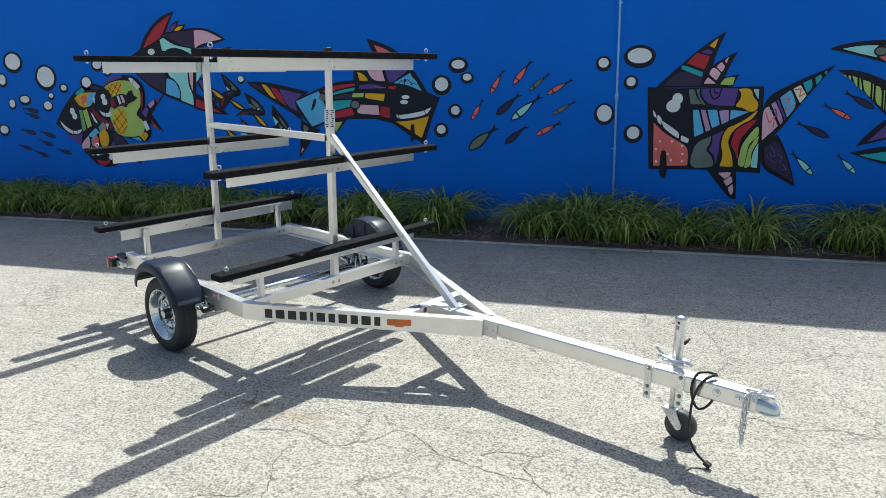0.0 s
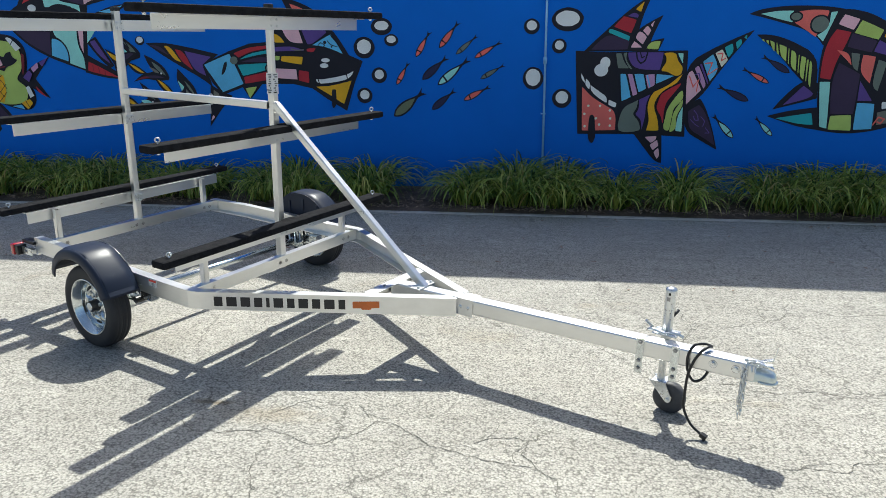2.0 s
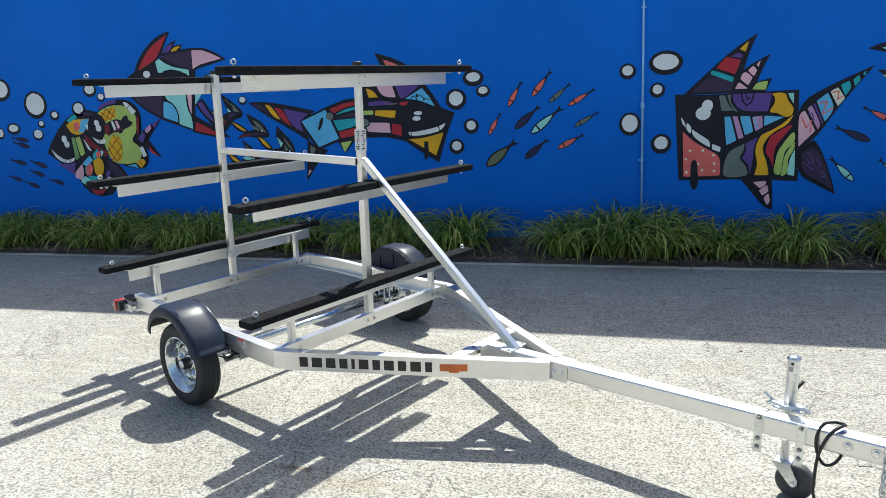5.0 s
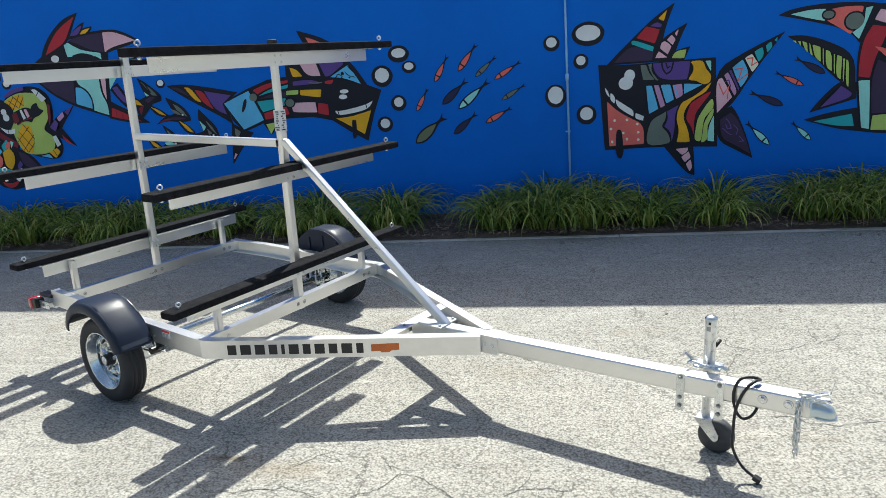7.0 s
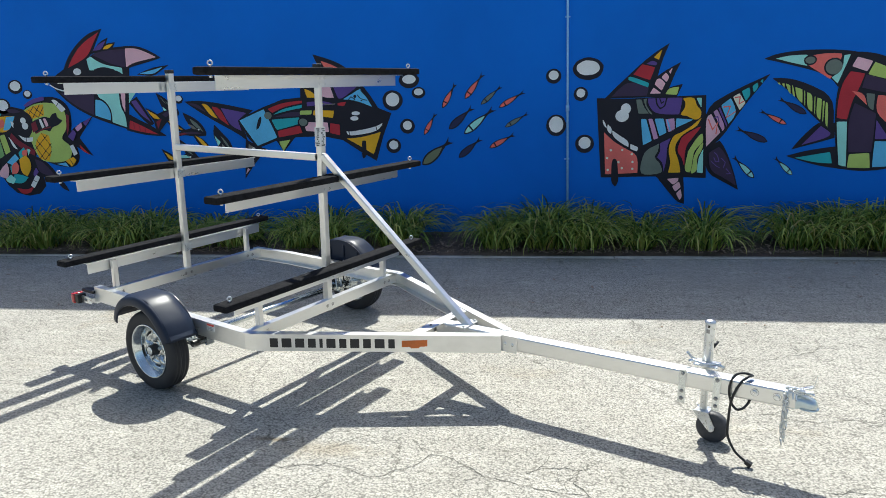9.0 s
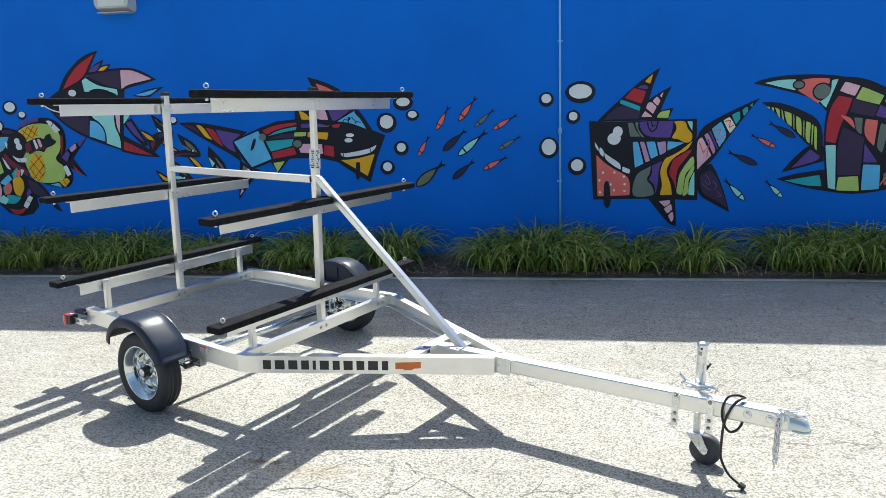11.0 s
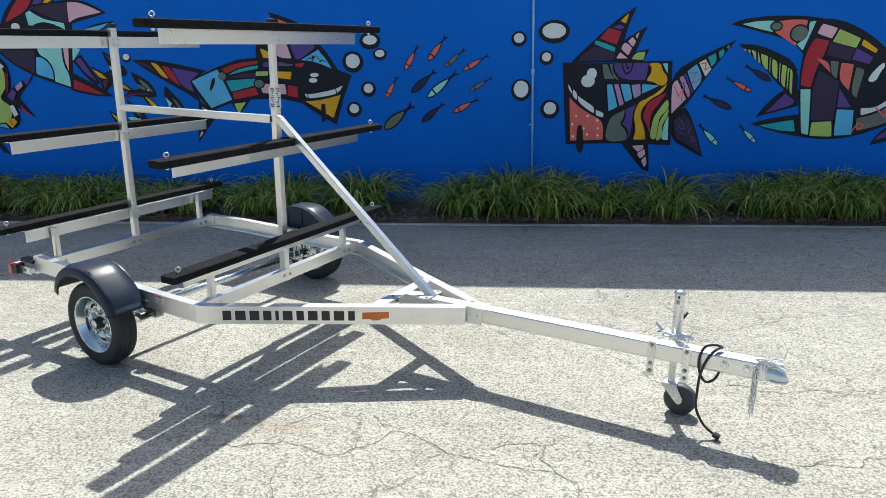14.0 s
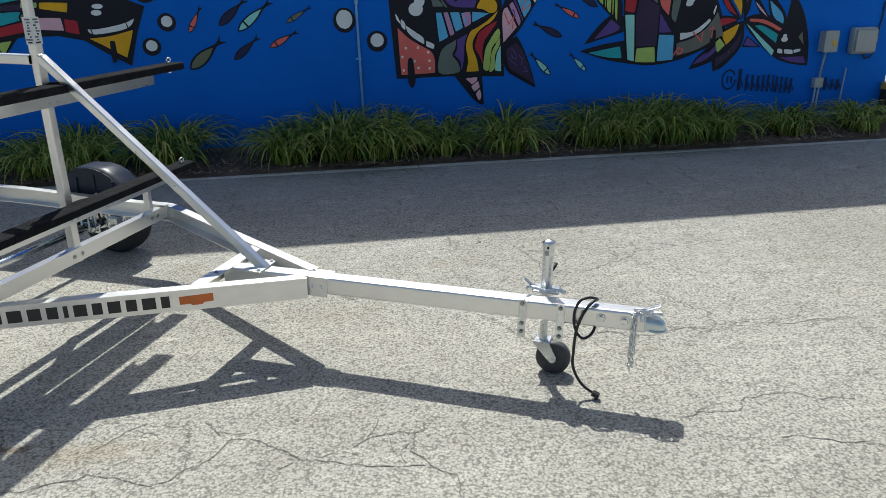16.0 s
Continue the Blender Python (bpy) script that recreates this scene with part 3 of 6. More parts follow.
def jack():
    ob = new("swivel_jack")
    ob.parent = trailer
    u, v = 2.41, 0.10
    c = on_tongue(u)
    top = 0.705
    tube = part("outer_tube", lathe([(0.0245, top - 0.006), (0.0245, c.z - 0.02)], 24, Matrix.Translation((u, v, 0))), ZINC, ob, smooth=True)
    part("tube_cap", lathe([(0.0, top + 0.010), (0.011, top + 0.009), (0.019, top + 0.005), (0.026, top - 0.001), (0.0275, top - 0.006), (0.0265, top - 0.009), (0.0246, top - 0.010)], 24, Matrix.Translation((u, v, 0))), ZINC, tube, "domed bright cap", True)
    # the slots aren't cut: dark blocks on the tube stand for their shade
    part("slot_shade", block((u - 0.004, v - 0.0262, top - 0.026), (u + 0.006, v - 0.0240, top - 0.014), 0.001), BLACK, tube)
    part("slot_shade", block((u - 0.010, v - 0.0256, top - 0.055), (u + 0.006, v - 0.0240, top - 0.035), 0.001), BOLT, tube)
    part("inner_leg", rod((u, v, 0.235), (u, v, c.z + 0.02), 0.0185, 16), ZINC, ob)
    plate = part("swivel_plate", block((u - 0.055, v - 0.05, c.z + 0.0445), (u + 0.06, v + 0.03, c.z + 0.054), 0.003), ZINC, ob)
    bm = hose(bmesh.new(), smooth_path([(u - 0.075, v - 0.04, c.z + 0.055), (u - 0.05, v - 0.05, c.z + 0.068), (u, v - 0.052, c.z + 0.06), (u + 0.055, v - 0.045, c.z + 0.068), (u + 0.085, v - 0.03, c.z + 0.05)], 5), 0.008, 8)
    part("swivel_ring", bm, ZINC, plate, smooth=True)
    part("pull_pin", rod((u - 0.05, v - 0.03, c.z + 0.06), (u - 0.085, v - 0.055, c.z + 0.105), 0.0065, 10), ZINC, plate)
    part("crank_grip", rod((u + 0.018, v + 0.02, top - 0.135), (u + 0.03, v + 0.05, top - 0.115), 0.008, 12), BLACK, ob, "black crank grip", True)
    for du in (-0.075, 0.085):
        strap = part("strap", block((u + du - 0.017, -0.0455, c.z - 0.125), (u + du + 0.017, -0.0405, c.z + 0.048), 0.001), GALVANISED, ob, "zinc clamp strap")
        for h in (0.03, -0.062, -0.10):
            part("bolt", bolt_head((u + du, -0.0455, c.z + h), (0, -1, 0), 0.007), BOLT, strap)
    part("yoke_top", block((u - 0.035, v - 0.038, 0.232), (u + 0.035, v + 0.038, 0.243), 0.003), ZINC, ob)
    hub = Vector((u + 0.050, v, 0.1625))
    for side in (-1, 1):
        m = Matrix.Translation((u, v + side * 0.036, 0.237))
        bm = bmesh.new()
        front = [bm.verts.new(m @ Vector((x, side * 0.0025, z))) for x, z in ((-0.045, 0.008), (0.032, 0.008), (0.066, -0.060), (0.066, -0.078), (0.052, -0.090), (0.034, -0.082))]
        back = [bm.verts.new(m @ Vector((x, -side * 0.0025, z))) for x, z in ((-0.045, 0.008), (0.032, 0.008), (0.066, -0.060), (0.066, -0.078), (0.052, -0.090), (0.034, -0.082))]
        bm.faces.new(front), bm.faces.new(list(reversed(back)))
        for k in range(6):
            bm.faces.new((front[k], back[k], back[(k + 1) % 6], front[(k + 1) % 6]))
        bmesh.ops.recalc_face_normals(bm, faces=bm.faces[:])
        fork = part("fork", bm, ZINC, ob)
        part("axle_nut", bolt_head((hub.x, v + side * 0.0385, hub.z), (0, side, 0), 0.010), ZINC, fork)
    m = Matrix.Translation(hub) @ pose(0, 0, 0, 90)
    part("caster_wheel", lathe([(0.02, -0.026), (0.045, -0.024), (0.066, -0.026), (0.076, -0.018), (0.078, 0), (0.076, 0.018), (0.066, 0.026), (0.045, 0.024), (0.02, 0.026)], 36, m), DUSTY, ob, "hard black caster wheel with a dusty tread", True)
    return ob


jack()


def coupling():
    ob = new("ball_coupler")
    ob.parent = trailer
    c = on_tongue(2.83)
    bm = bmesh.new()
    rows = []
    for u, half, lo, hi in ((-0.05, 0.0385, -0.040, 0.030), (0.0, 0.0385, -0.038, 0.028), (0.022, 0.031, -0.030, 0.022), (0.045, 0.033, -0.028, 0.018), (0.062, 0.032, -0.028, 0.015), (0.076, 0.026, -0.027, 0.006), (0.085, 0.013, -0.026, -0.008)):
        ring = []
        for k in range(12):
            a = math.pi * k / 11
            ring.append(bm.verts.new(c + Vector((u, -half * math.cos(a), lo + (hi - lo) * math.sin(a) ** 0.5))))
        rows.append(ring)
    for p, q in zip(rows, rows[1:]):
        for k in range(11):
            bm.faces.new((p[k], p[k + 1], q[k + 1], q[k]))
    bm.faces.new(rows[-1])
    bmesh.ops.recalc_face_normals(bm, faces=bm.faces[:])
    shell = part("shell", bm, COUPLER, ob, "bluish zinc coupler shell", True)
    part("lip", lathe([(0.001, -0.029), (0.043, -0.029), (0.045, -0.032), (0.043, -0.036), (0.001, -0.036)], 28, Matrix.Translation(c + Vector((0.046, 0, 0))) @ Matrix.Diagonal((1.05, 0.95, 1, 1))), COUPLER, shell, smooth=True)
    part("top_plate", block(c + Vector((-0.055, -0.030, 0.0305)), c + Vector((0.008, 0.030, 0.036)), 0.002), ZINC, shell)
    lever = part("latch_lever", bar(c + Vector((0.000, 0.008, 0.040)), c + Vector((0.058, 0.012, 0.064)), 0.026, 0.006, 0.002), ZINC, ob)
    part("latch_grip", bar(c + Vector((-0.005, -0.016, 0.040)), c + Vector((0.064, -0.014, 0.050)), 0.018, 0.006, 0.002), ZINC, lever)
    part("latch_grip", bar(c + Vector((0.012, -0.020, 0.052)), c + Vector((0.070, -0.010, 0.034)), 0.014, 0.005, 0.002), ZINC, lever)
    part("safety_pin", rod(c + Vector((0.060, 0.012, 0.056)), c + Vector((0.070, 0.018, 0.118)), 0.0018, 8), ZINC, ob)
    for dx, dz in ((0.0, 0.0), (-0.022, 0.006), (0.014, -0.004)):
        bm = hose(bmesh.new(), smooth_path([c + Vector((p[0] + dx, p[1], p[2] + dz)) for p in ((0.0, -0.03, 0.036), (-0.02, -0.042, 0.052), (0.014, -0.046, 0.060), (0.034, -0.034, 0.046), (0.006, -0.024, 0.040), (-0.012, -0.038, 0.034), (-0.010, -0.047, 0.010))], 5), 0.0042, 8)
        part("chain_hook", bm, ZINC, ob, smooth=True)
    return ob


coupling()


def chain(name, start, drops, sway):
    """Links, each turned a quarter to the last, hanging from start."""
    bm = bmesh.new()
    at = Vector(start)
    for k in range(drops):
        turn = pose(0, 0, 0, random.uniform(-18, 18), random.uniform(-12, 12), 90 * (k % 2) + random.uniform(-25, 25))
        loop = []
        for j in range(16):
            a = 2 * math.pi * j / 16
            loop.append(at + turn @ Vector((0.0065 * math.cos(a), 0, 0.0115 * math.sin(a) + 0.003 * (1 if math.sin(a) > 0 else -1))))
        hose(bm, loop, 0.0027, 6, True)
        at = at + Vector((random.uniform(-sway, sway), random.uniform(-sway, sway), -0.0182))
    return part(name, bm, ZINC, trailer, "zinc-plated safety chain", True)


c = on_tongue(2.785)
chain("safety_chain", c + Vector((0.0, -0.050, 0.03)), 14, 0.002)
chain("safety_chain", c + Vector((0.011, -0.054, 0.02)), 12, 0.002)
chain("safety_chain", c + Vector((0.004, -0.062, -0.01)), 7, 0.003)

c = on_tongue(2.585)
cord = [(0.045, 0.02, 0.062), (0.02, -0.015, 0.078), (-0.012, -0.040, 0.072), (-0.030, -0.052, 0.030), (-0.031, -0.054, -0.020), (-0.016, -0.056, -0.066), (0.008, -0.056, -0.090), (0.034, -0.050, -0.080), (0.050, -0.034, -0.058), (0.052, 0.0, -0.0475)]
part("cord_loop", hose(bmesh.new(), smooth_path([c + Vector(p) for p in cord], 7), 0.0060, 8), BLACK, trailer, "black rubber trailer lighting cord", True)
cord = [(0.050, 0.02, 0.060), (0.040, -0.020, 0.068), (0.020, -0.046, 0.050), (-0.002, -0.060, 0.005), (-0.018, -0.064, -0.060), (-0.022, -0.064, -0.145), (-0.018, -0.068, -0.225), (0.022, -0.072, -0.295), (0.075, -0.075, -0.330)]
wire = part("wiring_cord", hose(bmesh.new(), smooth_path([c + Vector(p) for p in cord], 7), 0.0062, 8), BLACK, trailer, "black rubber trailer lighting cord", True)
part("plug", bar(c + Vector((0.07, -0.075, -0.328)), c + Vector((0.10, -0.078, -0.338)), 0.026, 0.02, 0.004), BLACK, wire)
part("plug_prong", bar(c + Vector((0.092, -0.075, -0.336)), c + Vector((0.085, -0.085, -0.366)), 0.012, 0.01, 0.003), BLACK, wire)

# axle, springs, wheels and fenders
# unseen bar, added behind the near rail to cast a thin second shadow
bar_for_shadow = part("unseen_shadow_bar", sweep([(-1.02, -0.668, 0.312), (0.018, -0.676, 0.312)], [(0, 0), (0.03, 0), (0.03, 0.005), (0.006, 0.006), (0.006, 0.088), (0, 0.088)]), CHANNEL, trailer)
axle = part("axle", rod((AXLE.x, -0.82, 0.25), (AXLE.x, 0.82, 0.25), 0.022, 16), GALVANISED, trailer, "galvanised axle tube", True)
for side in (-1, 1):
    for k in range(3):
        n = 0.21 - 0.05 * k
        leaf = [(AXLE.x + d * n, side * 0.70 - 0.012, 0.245 + 0.045 * d * d - 0.008 * k) for d in (-1, -0.66, -0.33, 0, 0.33, 0.66, 1)]
        bm = bmesh.new()
        for a, b in zip(leaf, leaf[1:]):
            m, length = along(a, b)
            box(bm, (-0.022, -0.0035, -0.002), (0.022, 0.0035, length + 0.002), 0, m)
        part("spring_leaf", bm, GALVANISED, axle)
    for u in (AXLE.x - 0.21, AXLE.x + 0.21):
        part("spring_hanger", block((u - 0.035, side * 0.70 - 0.012 - 0.028, 0.262), (u + 0.035, side * 0.70 - 0.012 + 0.028, 0.336), 0.004), GALVANISED, axle)
        part("hanger_bolt", rod((u, side * 0.70 - 0.012 - 0.045, 0.285), (u, side * 0.70 - 0.012 + 0.045, 0.285), 0.008, 8), BOLT, axle)
    part("spring_plate", block((AXLE.x - 0.075, side * 0.742 - 0.030, 0.196), (AXLE.x + 0.055, side * 0.742 + 0.030, 0.262), 0.005), GALVANISED, axle, "bright galvanised spring seat")
    part("spring_bush", rod((AXLE.x + 0.145, side * 0.742 - 0.034, 0.262), (AXLE.x + 0.145, side * 0.742 + 0.034, 0.262), 0.021, 14), BLACK, axle, "black rubber spring bush")
    for d in (-0.028, 0.028):
        bm = hose(bmesh.new(), [(AXLE.x + d, side * 0.70 - 0.012 - 0.028, 0.305), (AXLE.x + d, side * 0.70 - 0.012 - 0.028, 0.22), (AXLE.x + d, side * 0.70 - 0.012 - 0.01, 0.212), (AXLE.x + d, side * 0.70 - 0.012 + 0.01, 0.212), (AXLE.x + d, side * 0.70 - 0.012 + 0.028, 0.22), (AXLE.x + d, side * 0.70 - 0.012 + 0.028, 0.305)], 0.006, 8)
        part("u_bolt", bm, ZINC, axle, smooth=True)
bm = hose(bmesh.new(), smooth_path([(-0.40, -0.73, 0.318), (-0.43, -0.745, 0.270), (-0.48, -0.75, 0.240), (-0.55, -0.74, 0.238)], 6), 0.005, 6)
wire = part("brake_wire", bm, BLACK, trailer, "loose black wire", True)
part("connector", block((-0.43, -0.755, 0.300), (-0.37, -0.715, 0.333), 0.006), BLACK, wire, "black wiring connector")


def wheel(side):
    v = side * 0.925
    ob = new("wheel")
    ob.parent = trailer
    m = Matrix.Translation((AXLE.x, v, 0.25)) @ pose(0, 0, 0, -90 * side)   # z points outwards from the trailer
    half = [(0.165, 0.052), (0.172, 0.057), (0.184, 0.060), (0.200, 0.064), (0.220, 0.064), (0.234, 0.060), (0.243, 0.053), (0.2475, 0.044), (0.2495, 0.031), (0.2475, 0.029), (0.2475, 0.026), (0.2505, 0.024), (0.2512, 0.008), (0.2485, 0.0065), (0.2485, 0.0040), (0.2515, 0.002)]
    tyre = [(r, -z) for r, z in half] + [(r, z) for r, z in reversed(half)]
    part("tyre", lathe(tyre, 56, m), RUBBER, ob, "black trailer tyre", True)
    rim_profile = [(0.166, 0.052), (0.173, 0.058), (0.169, 0.062), (0.161, 0.059), (0.157, 0.047), (0.148, 0.042), (0.146, 0.030), (0.139, 0.025), (0.137, 0.010), (0.135, 0.000), (0.130, -0.006), (0.116, 0.000), (0.103, 0.010), (0.092, 0.013), (0.082, 0.008), (0.074, 0.002), (0.052, 0.002), (0.047, 0.006), (0.034, 0.007)]
    rim = part("rim", lathe(rim_profile, 56, m), GALVANISED, ob, "bright galvanised steel rim", True)
    part("rim_back", lathe([(0.166, -0.052), (0.172, -0.058), (0.158, -0.052), (0.150, -0.040), (0.132, -0.014)], 48, m), GALVANISED, rim, smooth=True)
    for k in range(5):
        a = 2 * math.pi * (k + 0.25) / 5
        turn = Matrix.Rotation(a, 4, "Z")
        at = m @ turn @ Vector((0.0615, 0, 0.0025))
        part("lug_nut", bolt_head(at, m.to_3x3() @ Vector((0, 0, 1)), 0.0125, 0.022), ZINC, rim)
        # a pressed spoke from the hub to the rim, with a window painted dark on each side of it
        bm = bmesh.new()
        foot = [(0.046, 0.012), (0.080, 0.019), (0.112, 0.026), (0.132, 0.032)]
        rows = []
        for r, w in foot:
            h = {0.046: 0.008, 0.080: 0.019, 0.112: 0.012, 0.132: -0.001}[r]
            rows.append([bm.verts.new(m @ turn @ Vector((r, y * w, h - d))) for y, d in ((-1, 0.012), (-0.7, 0.001), (0, -0.002), (0.7, 0.001), (1, 0.012))])
        for p, q in zip(rows, rows[1:]):
            for c in range(4):
                bm.faces.new((p[c], p[c + 1], q[c + 1], q[c]))
        bmesh.ops.recalc_face_normals(bm, faces=bm.faces[:])
        part("spoke", bm, GALVANISED, rim, smooth=True)
        b = a + math.pi / 5
        dip = m @ Matrix.Rotation(b, 4, "Z") @ Matrix.Translation((0.108, 0, 0.0065)) @ Matrix.Rotation(radians(34), 4, "Y")
        # no hole is cut: a black disc carries the shade inside it
        part("hole_shade_disc", lathe([(0.0, 0.0035), (0.013, 0.0035), (0.014, 0.0)], 16, dip @ Matrix.Diagonal((0.85, 1.75, 1, 1))), BLACK, rim, "black disc painting the dark of a hand hole")
    part("bearing_cap", lathe([(0.024, 0.051), (0.029, 0.050), (0.032, 0.047), (0.033, 0.042), (0.033, 0.012), (0.037, 0.010), (0.037, 0.004), (0.034, 0.002)], 24, m), HUBCAP, rim, "black bearing cap sleeve", True)
    part("cap_end", lathe([(0.0, 0.056), (0.015, 0.0555), (0.022, 0.054), (0.025, 0.0515), (0.024, 0.050)], 24, m), ZINC, rim, "bright grease cap end", True)
    return ob


wheel(1), wheel(-1)


def fender(side):
    """A round plastic mudguard with a rolled lip and a flat skirt in front."""
    ob = new("fender")
    ob.parent = trailer
    v0, v1 = (-0.822, -1.03) if side < 0 else (0.795, 0.985)
    # (along, height) of the crown from the rear edge to the front edge
    crown = [(-0.288, 0.425), (-0.280, 0.455), (-0.26, 0.498), (-0.225, 0.538), (-0.18, 0.570), (-0.13, 0.590), (-0.08, 0.600), (-0.03, 0.603), (0.02, 0.598), (0.07, 0.584), (0.12, 0.560), (0.165, 0.528), (0.205, 0.488), (0.235, 0.448), (0.258, 0.405), (0.268, 0.385), (0.272, 0.368)]
    corners = (0, 2, 5, 9, 13, 16)
    flat = list(crown)
    for a, b in zip(corners, corners[1:]):
        for k in range(a + 1, b):
            t = (crown[k][0] - crown[a][0]) / (crown[b][0] - crown[a][0])
            flat[k] = (crown[k][0], 0.4 * crown[k][1] + 0.6 * (crown[a][1] + t * (crown[b][1] - crown[a][1])))
    bm = bmesh.new()
    # the moulded top is faceted, its outer edge a round lip below a step
    across = [(0.0, -0.003), (0.025, 0.004), (0.30, 0.006), (0.84, 0.006), (0.885, 0.003), (0.900, -0.004), (0.925, -0.005), (0.95, -0.009), (0.972, -0.017), (0.988, -0.029), (0.997, -0.042), (1.0, -0.056)]
    skins = []
    for grow in (0.0, -0.006):
        rows = []
        for i, (du, z) in enumerate(crown):
            n = Vector((du, 0, z - 0.30)).normalized()
            swell = 0.007 if i >= 15 else 0.0
            row = []
            for f, d in across:
                x, h = flat[i] if f < 0.89 else (du, z)
                row.append(bm.verts.new(Vector((AXLE.x + x, v0 + (v1 - v0) * f - side * (0.005 if grow and f > 0.97 else 0), h)) + n * (d + grow + (swell if f < 0.89 else 0))))
            rows.append(row)
        skins.append(rows)
    for rows in skins:
        for p, q in zip(rows, rows[1:]):
            for k in range(len(across) - 1):
                bm.faces.new((p[k], p[k + 1], q[k + 1], q[k]))
        for i in (5, 14, 15):
            for k in range(4):
                bm.edges.get((rows[i][k], rows[i][k + 1])).smooth = False
        for p, q in zip(rows, rows[1:]):
            for k in (4, 5):
                bm.edges.get((p[k], q[k])).smooth = False
    out, inn = skins
    for rows_a, rows_b in ((out, inn),):
        for p, q, r, t in zip(rows_a, rows_a[1:], rows_b, rows_b[1:]):
            bm.faces.new((p[-1], q[-1], t[-1], r[-1]))
            bm.faces.new((p[0], r[0], t[0], q[0]))
        for i in (0, -1):
            for k in range(len(across) - 1):
                bm.faces.new((rows_a[i][k], rows_a[i][k + 1], rows_b[i][k + 1], rows_b[i][k]))
    bmesh.ops.recalc_face_normals(bm, faces=bm.faces[:])
    shell = part("shell", bm, FENDER, ob, "glossy navy-black plastic mudguard", True)
    # the inner wall against the rail
    bm = bmesh.new()
    pts = [(AXLE.x + du * 0.985, z - 0.004) for du, z in crown] + [(AXLE.x + 0.27, 0.345), (AXLE.x + 0.20, 0.40), (AXLE.x, 0.44), (AXLE.x - 0.22, 0.40)]
    a = [bm.verts.new((x, v0 - side * 0.004, z)) for x, z in pts]
    b = [bm.verts.new((x, v0 + side * 0.002, z)) for x, z in pts]
    bm.faces.new(a), bm.faces.new(list(reversed(b)))
    for k in range(len(pts)):
        bm.faces.new((a[k], b[k], b[(k + 1) % len(pts)], a[(k + 1) % len(pts)]))
    bmesh.ops.recalc_face_normals(bm, faces=bm.faces[:])
    part("inner_wall", bm, FENDER, ob)
    for du, z in ((-0.14, 0.50), (0.0, 0.53), (0.14, 0.50)):
        part("stiffening_rib", block((AXLE.x + du - 0.009, v0 - side * 0.012 if side > 0 else v0 + 0.004, z - 0.06), (AXLE.x + du + 0.009, v0 - side * 0.004 if side > 0 else v0 + 0.012, z + 0.03), 0.003), FENDER, ob)
        part("bolt", bolt_head((AXLE.x + du, v0 - side * 0.004, z - 0.10), (0, -side, 0), 0.008), ZINC, ob)
    for u in (-0.26, 0.26):
        part("fender_bracket", bar((AXLE.x + u, side * (abs(v0) - 0.010), 0.40), (AXLE.x + u, v0, 0.40), 0.04, 0.006, 0.001), ZINC, ob)
    return ob


fender(1), fender(-1)


def tail_lamp(side):
    """A lamp on a zinc bracket behind the rail's end, with its wire looped over it."""
    ob = new("tail_lamp")
    ob.parent = trailer
    u, v, z = (-1.47, -0.845, 0.352) if side < 0 else (-1.60, HALF + 0.035, 0.308)
    part("mount", block((u - 0.085, v - 0.003, z + 0.012), (u + 0.03, v + 0.003, z + 0.058), 0.001), ZINC, ob)
    part("spacer", block((u - 0.02, min(v - side * 0.031, v - side * 0.004), z + 0.02), (u + 0.025, max(v - side * 0.031, v - side * 0.004), z + 0.05), 0.001), ZINC, ob)
    part("bolt", bolt_head((u - 0.035, v + side * 0.003, z + 0.035), (0, side, 0), 0.008), BOLT, ob)
    body = part("housing", block((u - 0.128, v - 0.030, z + 0.004), (u - 0.086, v + 0.030, z + 0.066), 0.006), BLACK, ob, "black lamp housing")
    part("lens", block((u - 0.170, v - 0.036, z - 0.002), (u - 0.1285, v + 0.036, z + 0.070), 0.008), LENS, body, "red tail lamp lens", True)
    part("wire_cover", block((u - 0.12, v - side * 0.05 - 0.03, z + 0.076), (u + 0.02, v - side * 0.05 + 0.03, z + 0.098), 0.008), BLACK, ob, "black wire cover")
    return ob


tail_lamp(-1), tail_lamp(1)

